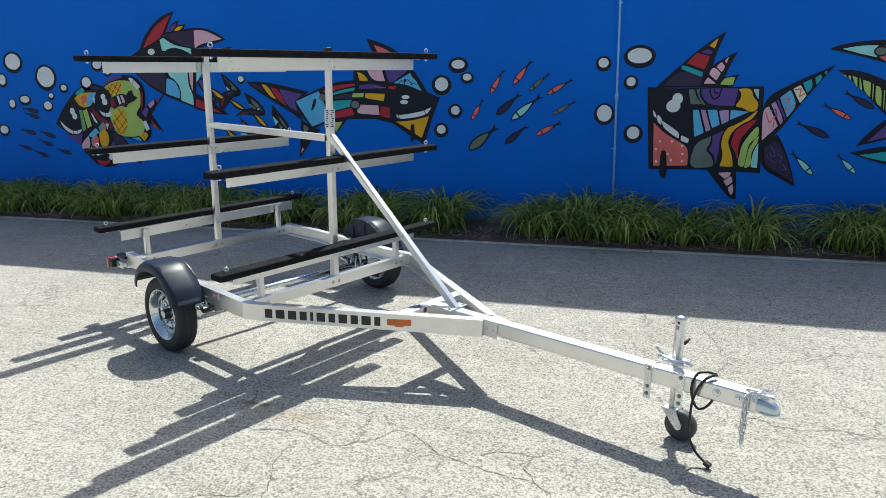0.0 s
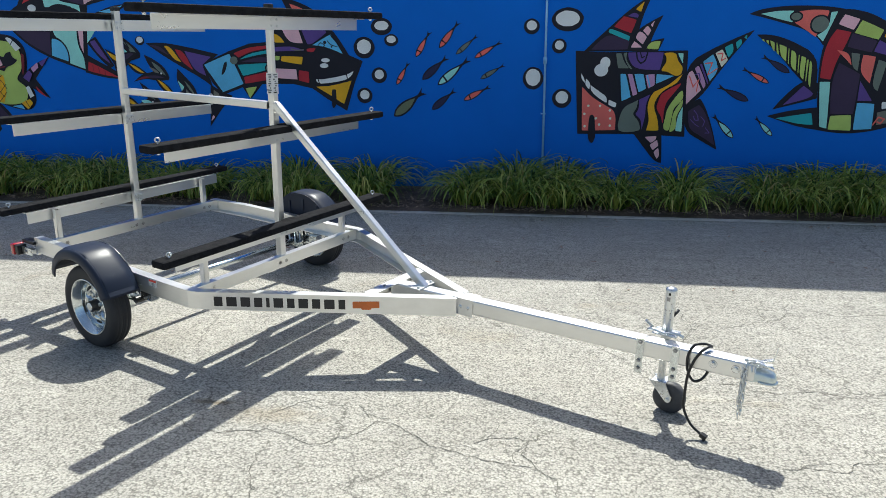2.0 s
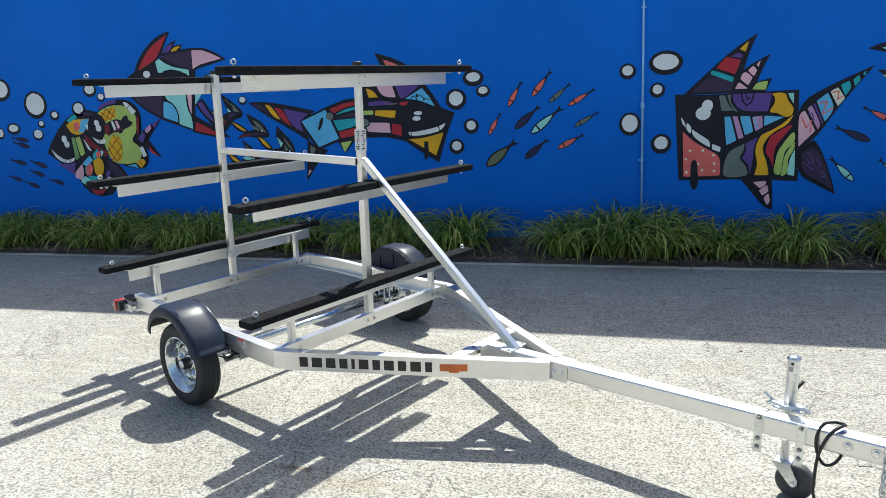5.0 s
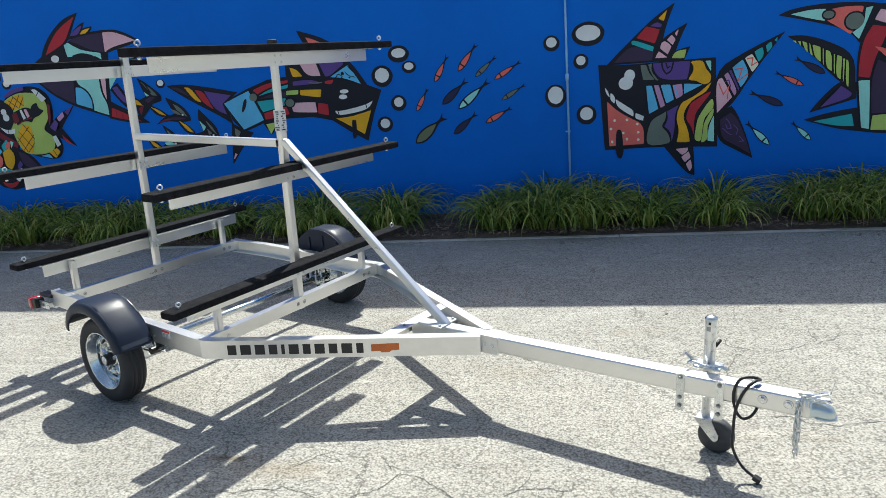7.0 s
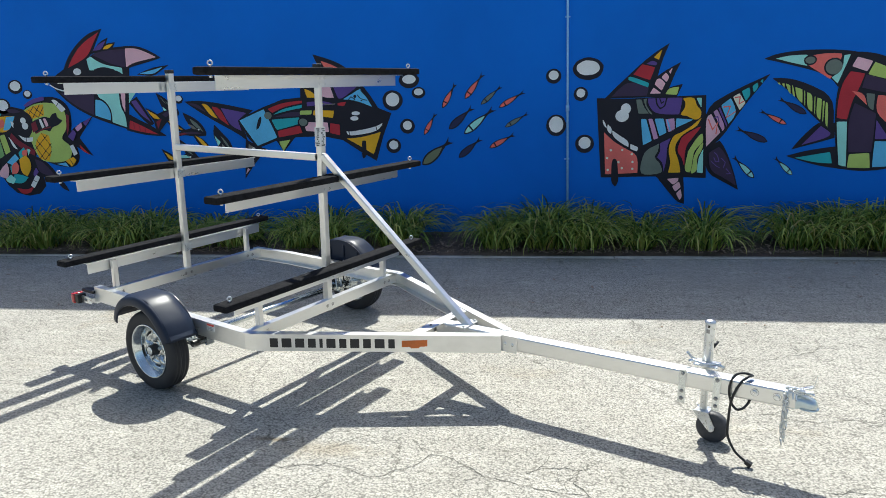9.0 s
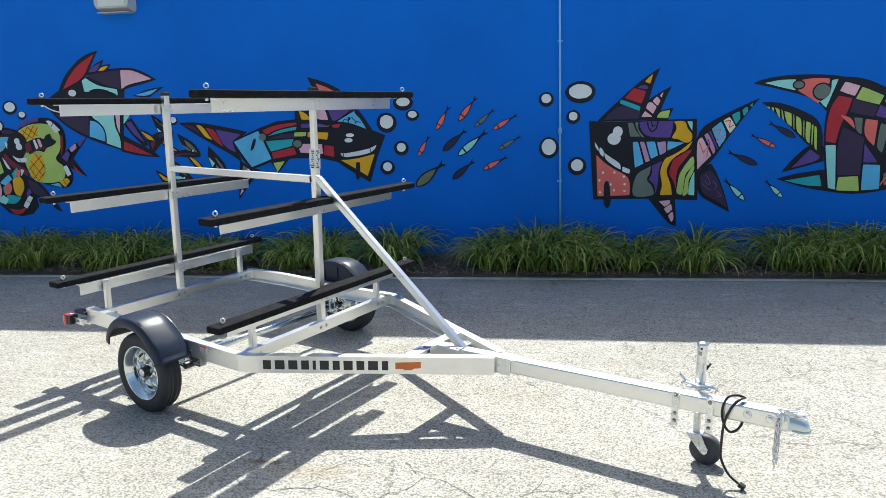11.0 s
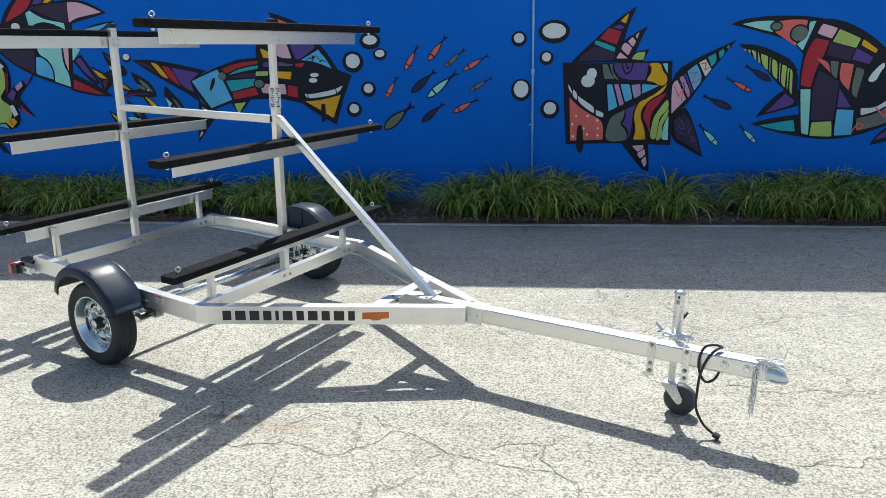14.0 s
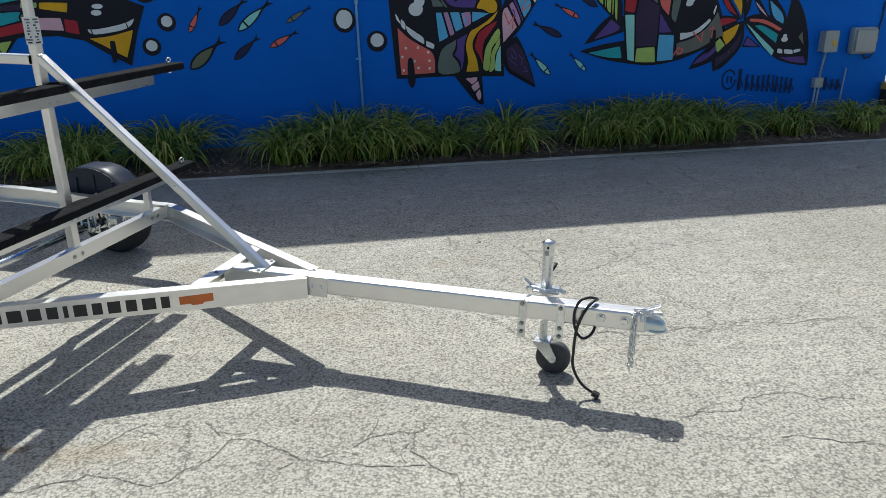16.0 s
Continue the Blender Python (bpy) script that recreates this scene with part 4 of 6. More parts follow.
# ---- along the wall ----
def clump(x, y, wide, tall, blades, seed):
    """A tussock of strap leaves that rise from one crown, arch over and hang to the ground."""
    rng = random.Random(seed)
    bm = bmesh.new()
    for _ in range(blades):
        a = rng.uniform(0, 2 * math.pi)
        r = math.sqrt(rng.random())
        p = Vector((0.18 * wide * r * math.cos(a), 0.15 * r * math.sin(a), 0.0))
        lean = a + rng.gauss(0, 0.6)
        out = Vector((math.cos(lean) * wide, math.sin(lean), 0)).normalized()
        wisp = rng.random() < 0.025
        length = tall * rng.uniform(1.45, 2.15) * (0.8 + 0.2 * r)
        pitch = radians(rng.uniform(66, 90) - 16 * r)
        bend = radians(rng.uniform(20, 60) if wisp else rng.uniform(136, 172))
        w = rng.uniform(0.0058, 0.0105)
        side = Vector((-out.y, out.x, 0))
        twist = rng.uniform(-0.5, 0.5)
        rows = []
        n = 8
        for k in range(n):
            t = k / (n - 1)
            s = (side + Vector((0, 0, twist * t))).normalized() * w * (1.0 - 0.85 * t ** 3)
            rows.append([bm.verts.new(p)] if k == n - 1 else [bm.verts.new(p - s), bm.verts.new(p + s)])
            e = pitch - bend * t ** 1.45
            p = p + (out * math.cos(e) + Vector((0, 0, math.sin(e)))) * length / (n - 1) * (0.62 if wisp else 1.0)
            p.z = max(p.z, 0.008)
        for p0, p1 in zip(rows, rows[1:]):
            bm.faces.new((p0[0], p0[1], p1[1], p1[0]) if len(p1) == 2 else (p0[0], p0[1], p1[0]))
    ob = part("border_grass", bm, LEAF)
    ob.location = (x, y, 0.025)
    return tagged(ob, "arching green border grass clump in the mulch bed", "grass clump", "border grass along the wall")


def hedge(x0, x1, tall, step=0.40):
    """Two staggered rows of clumps that grow into one mound."""
    n = max(1, round((x1 - x0 - 0.44) / step))
    w = (x1 - x0 - 0.44) / n
    for k in range(n):
        x = x0 + 0.22 + w * (k + 0.5)
        edge = 0.86 + 0.22 * math.sin(math.pi * (k + 0.5) / n) if n > 1 else 1.0
        for row, y in enumerate((7.31, 7.68)):
            h = tall * random.uniform(0.88, 1.08) * edge * (1.0 if row else 0.86)
            clump(x + random.uniform(-0.05, 0.05) + 0.06 * row, y + random.uniform(-0.05, 0.05), max(0.85, min(1.2, w / 0.40)), h, 175, 1000 + round(x * 100) + row)


for x0, x1, tall in ((-9.4, -7.3, 0.38), (-7.28, -5.98, 0.39), (-5.95, -4.85, 0.41), (-4.8, -3.62, 0.35), (-3.58, -2.5, 0.40), (-2.45, -1.70, 0.43),
                     (-1.26, 0.50, 0.45), (0.46, 0.92, 0.32), (0.92, 1.74, 0.39), (1.84, 4.02, 0.42), (4.06, 4.95, 0.31), (4.98, 5.75, 0.29)):
    hedge(x0, x1, tall)

bm = bmesh.new()
rng = random.Random(5)
for _ in range(3500):
    x, y = rng.uniform(-9, 6.3), KERB_Y + 0.05 + rng.random() ** 1.6 * 0.9
    n, w = rng.uniform(0.012, 0.045), rng.uniform(0.004, 0.012)
    m = Matrix.Translation((x, y, 0.036 + rng.uniform(0, 0.02))) @ pose(0, 0, 0, rng.uniform(-25, 25), rng.uniform(-25, 25), rng.uniform(0, 360))
    box(bm, (-n / 2, -w / 2, -0.002), (n / 2, w / 2, 0.002), 0, m)
tagged(part("mulch_chips", bm, TWIG), "scattered wood chips and dry leaves on the bed", "mulch chips", kind="stuff")

bm = bmesh.new()
for _ in range(110):
    x, y = rng.uniform(-7, 5.5), KERB_Y - 0.08 - rng.random() ** 2 * 2.2
    n, w = rng.uniform(0.015, 0.05), rng.uniform(0.006, 0.016)
    m = Matrix.Translation((x, y, 0.004)) @ pose(0, 0, 0, rng.uniform(-8, 8), rng.uniform(-8, 8), rng.uniform(0, 360))
    box(bm, (-n / 2, -w / 2, -0.001), (n / 2, w / 2, 0.0015), 0, m)
tagged(part("leaf_litter", bm, TWIG), "few dry leaf scraps blown onto the asphalt", "leaf litter", kind="stuff")

bm = bmesh.new()
for _ in range(420):
    x, y = rng.uniform(-8, 6.0), KERB_Y + 0.03 + rng.random() ** 1.4 * 0.5
    n, w = rng.uniform(0.025, 0.06), rng.uniform(0.012, 0.025)
    m = Matrix.Translation((x, y, 0.05)) @ pose(0, 0, 0, rng.uniform(-30, 30), rng.uniform(-30, 30), rng.uniform(0, 360))
    ring = [bm.verts.new(m @ Vector(q)) for q in ((-n / 2, 0, 0), (-n / 5, -w / 2, 0.004), (n / 4, -w / 2, 0.003), (n / 2, 0, 0.008), (n / 4, w / 2, 0.003), (-n / 5, w / 2, 0.006))]
    bm.faces.new(ring)
tagged(part("dry_leaves", bm, DRYLEAF), "curled dry tan leaves lying on the mulch", "dry leaves", kind="stuff")



def crack(*way):
    """A ragged dark crack through a few turning points, with hair branches."""
    rng = random.Random(len(way) * 31 + round(way[0][0] * 100))
    pts = [Vector((x, y)) for x, y in way]
    for spread in (0.14, 0.12, 0.10, 0.10):
        fresh = []
        for a, b in zip(pts, pts[1:]):
            d = b - a
            fresh += [a, (a + b) / 2 + Vector((-d.y, d.x)) * rng.gauss(0, spread)]
        pts = fresh + [pts[-1]]
    bm = bmesh.new()

    def ribbon(line, wide):
        rows = []
        for i, p in enumerate(line):
            d = (line[min(i + 1, len(line) - 1)] - line[max(i - 1, 0)]).normalized()
            w = wide * rng.uniform(0.35, 1.3) * (0.4 if i in (0, len(line) - 1) else 1.0)
            s = Vector((-d.y, d.x)) * w
            rows.append((bm.verts.new((*(p - s), 0.0022)), bm.verts.new((*(p + s), 0.0022))))
        for a, b in zip(rows, rows[1:]):
            bm.faces.new((a[0], b[0], b[1], a[1]))

    ribbon(pts, 0.0022)
    for _ in range(max(1, len(way) // 2)):
        i = rng.randrange(len(pts) - 2)
        p, d = pts[i], (pts[i + 1] - pts[i]).normalized()
        turn = rng.choice((-1, 1)) * rng.uniform(0.6, 1.3)
        twig = [p]
        for _ in range(rng.randrange(4, 10)):
            turn += rng.gauss(0, 0.35)
            p = p + Vector((d.x * math.cos(turn) - d.y * math.sin(turn), d.x * math.sin(turn) + d.y * math.cos(turn))) * 0.022
            twig.append(p)
        ribbon(twig, 0.0014)
    return tagged(part("pavement_crack", bm, CRACK), "thin dark ragged crack in the asphalt", "crack", "cracks in the asphalt", "structure")


crack((-1.82, 2.70), (-1.50, 2.62), (-1.39, 2.65), (-1.24, 2.59), (-1.05, 2.60), (-0.92, 2.72), (-0.82, 2.77))
crack((-0.82, 2.77), (-0.66, 2.65), (-0.45, 2.54), (-0.15, 2.48))
crack((-1.33, 2.55), (-1.34, 2.35), (-1.25, 2.07), (-1.20, 1.85))
crack((-1.55, 1.98), (-1.40, 2.03), (-1.29, 2.13))
crack((-0.42, 2.64), (-0.30, 2.70), (-0.18, 2.69), (-0.13, 2.75))
crack((-0.17, 2.69), (-0.14, 2.48), (-0.06, 2.30))
crack((-1.41, 2.80), (-1.32, 2.90), (-1.24, 2.95))
crack((-1.01, 2.91), (-0.93, 2.80))
crack((0.71, 4.67), (0.76, 4.47), (0.81, 4.20), (1.29, 4.25), (1.42, 4.36), (1.60, 4.42))
crack((0.81, 4.18), (0.74, 3.93), (0.70, 3.80))
crack((0.80, 3.36), (1.10, 3.29), (1.43, 3.28), (1.88, 3.28), (2.20, 3.25))
crack((0.88, 2.60), (1.12, 2.60), (1.26, 2.68), (1.43, 2.69), (1.51, 2.62), (1.70, 2.62))
crack((1.20, 2.41), (1.39, 2.35), (1.58, 2.28))
crack((1.50, 4.54), (1.28, 4.28))

# conduit that runs up the wall
conduit = tagged(part("wall_conduit", rod((-0.10, WALL_Y - 0.022, 0.02), (-0.13, WALL_Y - 0.022, WALL_TOP - 0.05), 0.0125, 14), CONDUIT, smooth=True),
                 "thin blue-painted metal conduit fixed upright to the wall", "conduit")
part("coupling", rod((-0.11, WALL_Y - 0.022, 1.46), (-0.111, WALL_Y - 0.022, 1.53), 0.021, 14), CONDUIT, conduit, smooth=True)
for z in (0.9, 2.5, 3.6):
    part("strap", block((-0.142, WALL_Y - 0.008, z), (-0.086, WALL_Y - 0.001, z + 0.016), 0.002), CONDUIT, conduit)


def wall_lamp():
    ob = tagged(new("wall_lamp"), "weathered grey box-shaped lamp high on the wall", "wall lamp")
    x, z = -5.49, 3.20
    bm = bmesh.new()
    shape = [(-0.235, 0.12), (0.235, 0.12), (0.235, -0.10), (0.21, -0.15), (-0.21, -0.15), (-0.235, -0.10)]
    back = [bm.verts.new((x + a, WALL_Y - 0.001, z + b)) for a, b in shape]
    front = [bm.verts.new((x + a * 0.94, WALL_Y - 0.16, z + b * 0.9 + 0.03)) for a, b in shape]
    bm.faces.new(front), bm.faces.new(list(reversed(back)))
    for k in range(6):
        bm.faces.new((back[k], front[k], front[(k + 1) % 6], back[(k + 1) % 6]))
    bmesh.ops.recalc_face_normals(bm, faces=bm.faces[:])
    part("housing", bm, LAMP_METAL, ob)
    part("lens", block((x - 0.17, WALL_Y - 0.166, z - 0.085), (x + 0.17, WALL_Y - 0.150, z + 0.08), 0.006), STICKER, ob, "clouded lamp lens")
    part("rim", block((x - 0.20, WALL_Y - 0.15, z - 0.160), (x + 0.20, WALL_Y - 0.01, z - 0.148), 0.003), LAMP_METAL, ob)


wall_lamp()


def switch_box():
    ob = tagged(new("electrical_box"), "small grey metal disconnect box on conduits", "electrical box")
    body = part("body", block((5.21, WALL_Y - 0.11, 0.80), (5.37, WALL_Y - 0.001, 1.03), 0.006), BOXGREY, ob)
    part("cover", block((5.205, WALL_Y - 0.122, 0.795), (5.375, WALL_Y - 0.111, 1.035), 0.004), BOXGREY, body)
    part("warning_label", block((5.30, WALL_Y - 0.1245, 0.865), (5.355, WALL_Y - 0.1222, 0.935), 0), STICKER_YELLOW, body, "faded yellow warning label")
    part("latch", block((5.376, WALL_Y - 0.09, 0.9), (5.39, WALL_Y - 0.05, 0.94), 0.002), ZINC, body)
    for x in (5.285,):
        part("conduit", rod((x, WALL_Y - 0.05, 0.80), (x - 0.03, WALL_Y - 0.05, 0.50), 0.012, 12), BOXGREY, ob, smooth=True)
    part("junction_box", block((5.195, WALL_Y - 0.07, 0.39), (5.305, WALL_Y - 0.001, 0.50), 0.005), BOXGREY, ob)
    for x in (5.225, 5.27):
        part("conduit", rod((x, WALL_Y - 0.05, 0.39), (x - 0.01, WALL_Y - 0.05, 0.0), 0.011, 12), BOXGREY, ob, smooth=True)


def meter_box():
    ob = tagged(new("meter_box"), "light grey rounded plastic cover box on the wall", "meter box")
    body = part("body", block((5.58, WALL_Y - 0.10, 0.76), (5.88, WALL_Y - 0.001, 1.06), 0.03), BOXGREY, ob)
    part("cover", block((5.60, WALL_Y - 0.13, 0.785), (5.86, WALL_Y - 0.101, 1.035), 0.012), BOXGREY, body)
    part("hasp", block((5.882, WALL_Y - 0.08, 0.90), (5.90, WALL_Y - 0.05, 0.94), 0.003), ZINC, body)
    part("cable", hose(bmesh.new(), smooth_path([(5.79, WALL_Y - 0.02, 0.76), (5.84, WALL_Y - 0.02, 0.70), (5.93, WALL_Y - 0.02, 0.78), (5.95, WALL_Y - 0.015, 1.08), (5.97, WALL_Y - 0.015, 1.5), (5.97, WALL_Y - 0.015, 4.5)], 6), 0.008, 8), BLACK, ob, "thin black cable", True)
    part("conduit", rod((5.60, WALL_Y - 0.03, 0.60), (5.575, WALL_Y - 0.03, 0.02), 0.009, 10), BOXGREY, ob, smooth=True)


STICKER_YELLOW = worn("faded_yellow_print", (0.70, 0.45, 0.08), 0.5, 0.0, 60, 0.25)
TIMBER = worn("dark_brown_timber", (0.05, 0.028, 0.018), 0.8, 0.0, 30, 0.4)
switch_box()
meter_box()
stake = tagged(part("corner_post", block((6.10, WALL_Y - 0.16, -0.05), (6.22, WALL_Y - 0.04, 0.34), 0.008), TIMBER), "short dark brown timber post by the wall's corner", "post")
part("yellow_band", block((6.095, WALL_Y - 0.165, 0.34), (6.225, WALL_Y - 0.035, 0.42), 0.003), STICKER_YELLOW, stake, "faded yellow band")

# ---- the mural: flat painted shapes on the wall, in centimetres from each shape's middle ----
PAINTS = {name: mural_paint(name, col) for name, col in dict(
    faded=(0.004, 0.03, 0.11), dusk=(0.022, 0.026, 0.085), ink=(0.010, 0.011, 0.022), white=(0.856, 0.880, 0.880), cream=(0.880, 0.856, 0.690), red=(0.497, 0.030, 0.048), maroon=(0.221, 0.021, 0.041), salmon=(0.880, 0.179, 0.152), pink=(0.880, 0.524, 0.607),
    mauve=(0.607, 0.331, 0.552), purple=(0.124, 0.069, 0.304), plum=(0.048, 0.030, 0.076), navy=(0.021, 0.019, 0.069), yellow=(0.880, 0.469, 0.021), lime=(0.497, 0.649, 0.166), green=(0.221, 0.414, 0.166),
    olive=(0.179, 0.207, 0.124), grey=(0.166, 0.207, 0.179), taupe=(0.193, 0.193, 0.166), teal=(0.028, 0.442, 0.497), aqua=(0.373, 0.828, 0.759), sky=(0.138, 0.552, 0.880), brown=(0.062, 0.034, 0.048)).items()}
LAYER = {}


def lift(ob):
    """Each coat of paint lies a hair above the last one on its shape."""
    LAYER[ob.name] = LAYER.get(ob.name, 0.0025) + 0.00035
    return -LAYER[ob.name]


def brushed(pts):
    """Rounds the corners of a painted shape: wide ones into curves, sharp ones a little."""
    for step in range(2):
        ring = [Vector(p) for p in pts]
        out = []
        for i, p in enumerate(ring):
            a, b = ring[i - 1] - p, ring[(i + 1) % len(ring)] - p
            if a.length < 0.01 or b.length < 0.01:
                out.append(tuple(p))
                continue
            wide = a.angle(b) > radians(118)
            cut = 0.25 if wide else 0.12
            most = 30.0 if wide else 0.7
            out.append(tuple(p + a * min(cut, most / a.length)))
            out.append(tuple(p + b * min(cut, most / b.length)))
        pts = out
    return pts


def sheet(ob, name, paint, pts, soft=False):
    if soft:
        ring = [Vector((x, z, 0)) for x, z in pts]
        n = len(ring)
        pts = []
        for i in range(n):
            p0, p1, p2, p3 = ring[i - 1], ring[i], ring[(i + 1) % n], ring[(i + 2) % n]
            for k in range(4):
                t = k / 4
                p = 0.5 * ((2 * p1) + (p2 - p0) * t + (2 * p0 - 5 * p1 + 4 * p2 - p3) * t * t + (3 * p1 - p0 - 3 * p2 + p3) * t ** 3)
                pts.append((p.x, p.y))
    elif 3 < len(pts) < 17 or len(pts) == 3:
        pts = brushed(pts)
    bm = bmesh.new()
    y = lift(ob)
    area = sum(a[0] * b[1] - b[0] * a[1] for a, b in zip(pts, pts[1:] + pts[:1]))
    if area < 0:
        pts = list(reversed(pts))
    bm.faces.new([bm.verts.new((x / 100, y, z / 100)) for x, z in pts])
    return part(name, bm, PAINTS[paint], ob)


def mural_shape(x, z, label):
    ob = new("mural_shape")
    ob.location = (x, WALL_Y, z)
    return tagged(ob, label, "mural", "mural shapes on the wall")


def ink(ob, *v, soft=False):
    sheet(ob, "outline", "ink", list(zip(v[0::2], v[1::2])), soft)


def patch(ob, paint, *v, soft=False):
    sheet(ob, "paint_patch", paint, list(zip(v[0::2], v[1::2])), soft)


def stroke(ob, paint, wide, *v):
    """A brush line of even width through a few points."""
    pts = [Vector(p) for p in zip(v[0::2], v[1::2])]
    left, right = [], []
    for i, p in enumerate(pts):
        d0 = (p - pts[i - 1]).normalized() if i else (pts[1] - p).normalized()
        d1 = (pts[i + 1] - p).normalized() if i + 1 < len(pts) else d0
        n0, n1 = Vector((-d0.y, d0.x)), Vector((-d1.y, d1.x))
        n = n0 + n1 if (n0 + n1).length > 0.3 else n0
        n = n.normalized()
        n *= wide / 2 / max(0.5, n.dot(n0))
        left.append(tuple(p + n))
        right.append(tuple(p - n))
    sheet(ob, "brush_line", paint, left + right[::-1])


def oval(x, z, rx, rz, n=22, wobble=0.0):
    return [(x + rx * math.cos(2 * math.pi * k / n) * (1 + random.uniform(-wobble, wobble)), z + rz * math.sin(2 * math.pi * k / n) * (1 + random.uniform(-wobble, wobble))) for k in range(n)]


def dot(ob, paint, x, z, rx, rz):
    sheet(ob, "paint_patch", paint, oval(x, z, rx, rz, 18))


def bubble(x, z, rx, rz, edge):
    ob = tagged(new("mural_bubble"), "painted white bubble with a dark ring on the blue wall", "mural", "mural bubbles")
    ob.location = (x, WALL_Y, z)
    sheet(ob, "ring", "ink", oval(0, -1, rx * 100 + edge * 100, rz * 100 + edge * 100, 26, 0.02))
    sheet(ob, "disc", "white", oval(0, 0, rx * 100, rz * 100, 24, 0.03))


def dart(x0, z0, x1, z1, paint, fat):
    """A slim pointed leaf with a forked end, from its tip to its fork."""
    ob = tagged(new("mural_dart"), "small painted slim dart with a forked end on the blue wall", "mural", "mural darts")
    ob.location = (x0, WALL_Y, z0)
    way = Vector((x1 - x0, z1 - z0))
    n = way.length * 100
    way.normalize()
    off = Vector((-way.y, way.x))

    def at(s, o):
        p = way * (s * n) + off * (o * n)
        return (p.x, p.y)
    fat *= 0.72
    hull = [(0, 0), (0.12, 0.75), (0.3, 1.0), (0.5, 0.85), (0.7, 0.35), (0.82, 0.16), (1.0, 0.75), (0.90, 0.05), (1.0, -0.75), (0.80, -0.16), (0.7, -0.35), (0.5, -0.85), (0.3, -1.0), (0.12, -0.75)]
    sheet(ob, "outline", "ink", [at(s, o * fat) for s, o in hull])
    inner = [(0.04, 0), (0.14, 0.5), (0.3, 0.72), (0.5, 0.58), (0.70, 0.05), (0.5, -0.58), (0.3, -0.72), (0.14, -0.5)]
    sheet(ob, "paint_patch", paint, [at(s, o * fat) for s, o in inner])
    if paint in ("salmon", "aqua", "grey"):
        sheet(ob, "outline", "ink", [at(s, o * fat) for s, o in ((0.22, 0.8), (0.26, 0.8), (0.26, -0.8), (0.22, -0.8))])



block_shape = mural_shape(0.9, 1.14, "painted square block of coloured patches with pointed fins")
ink(block_shape, -68, 46, -40, 44, -3, 45, 53, 46, 54, 1, 57, -48, 2, -45, -62, -46)
ink(block_shape, -59, 45, -47, 57, -35, 68, -20, 82, -5, 94, 11, 104, 3, 84, -2, 63, -5, 45)
ink(block_shape, -8, 45, -4, 66, 7, 74, 24, 83, 16, 66, 9, 45)
ink(block_shape, 4, 45, 9, 55, 27, 59, 21, 45)
ink(block_shape, 51, 31, 80, 49, 120, 67, 107, 50, 88, 24, 71, -4, 54, -16)
ink(block_shape, 54, -14, 70, -5, 77, -15, 87, -40, 93, -62, 75, -52, 56, -41)
ink(block_shape, 1, -45, 32, -46, 34, -78, 26, -76, 12, -59)
patch(block_shape, "plum", -51, 47, -44, 55, -32, 64, -10, 56, -12, 47)
patch(block_shape, "teal", -33, 68, -30, 69, -10, 61, -11, 56, -33, 65)
patch(block_shape, "red", -28, 71, -18, 82, -4, 78, -9, 64)
patch(block_shape, "purple", -14, 82, -7, 86, -2, 83, -3, 80)
patch(block_shape, "yellow", -6, 89, 3, 97, 0, 86)
patch(block_shape, "pink", -9, 49, -5, 56, 4, 49)
patch(block_shape, "pink", -4, 59, -2, 65, 2, 66, 8, 60, 4, 52)
patch(block_shape, "pink", 3, 67, 8, 72, 12, 67, 9, 61)
patch(block_shape, "pink", 11, 73, 15, 77, 13, 70)
patch(block_shape, "lime", 8, 48, 12, 55, 23, 56, 21, 47)
dot(block_shape, "white", -35, 33, 5.6, 6.2)
dot(block_shape, "white", -39, 25, 7.6, 6.9)
patch(block_shape, "white", -61, 22, -57, 16, -56, 11, -60, 15)
patch(block_shape, "white", -55, 16, -50, 11, -51, 4, -56, 9)
patch(block_shape, "white", -50, 9, -40, 2, -31, -4, -31, -11, -41, -5, -49, 2)
patch(block_shape, "white", -29, -7, -20, -11, -21, -16, -29, -13)
patch(block_shape, "salmon", -59, 7, -48, -4, -35, -12, -20, -20, -20, -41, -57, -42)
dot(block_shape, "cream", -51, -14, 1.4, 1.4)
dot(block_shape, "cream", -38, -14, 1.4, 1.4)
dot(block_shape, "cream", -27, -19, 1.4, 1.4)
dot(block_shape, "cream", -26, -28, 1.4, 1.4)
dot(block_shape, "cream", -38, -35, 1.4, 1.5)
dot(block_shape, "cream", -54, -37, 1.4, 1.5)
dot(block_shape, "cream", -26, -36, 1.4, 1.4)
dot(block_shape, "cream", -55, -23, 1.4, 1.4)
dot(block_shape, "cream", -42, -28, 1.4, 1.4)
patch(block_shape, "ink", -49, -26, -44, -26, -42, -43, -42, -50, -45, -56, -49, -52, -50, -43, soft=True)
patch(block_shape, "grey", -24, 43, -18, 43, -15, 34, -9, 27, -21, 27)
patch(block_shape, "grey", -16, 43, -12, 44, -13, 36, -5, 26, -8, 26, -13, 34)
patch(block_shape, "purple", -11, 44, 27, 44, 26, 34, 24, 25, -2, 26, -10, 36)
stroke(block_shape, "ink", 1.6, -2, 44, -1, 37, 3, 32, 8, 35, 9, 40, 10, 44)
stroke(block_shape, "ink", 1.2, 2, 44, 4, 38, 7, 40)
patch(block_shape, "yellow", 28, 43, 39, 43, 43, 35, 48, 28, 47, 21, 41, 19, 33, 23, 26, 25, 30, 33, 30, 39, soft=True)
patch(block_shape, "aqua", 42, 43, 48, 43, 48, 32, 45, 37)
patch(block_shape, "sky", -18, 21, -12, 21, -5, -4, -15, -9)
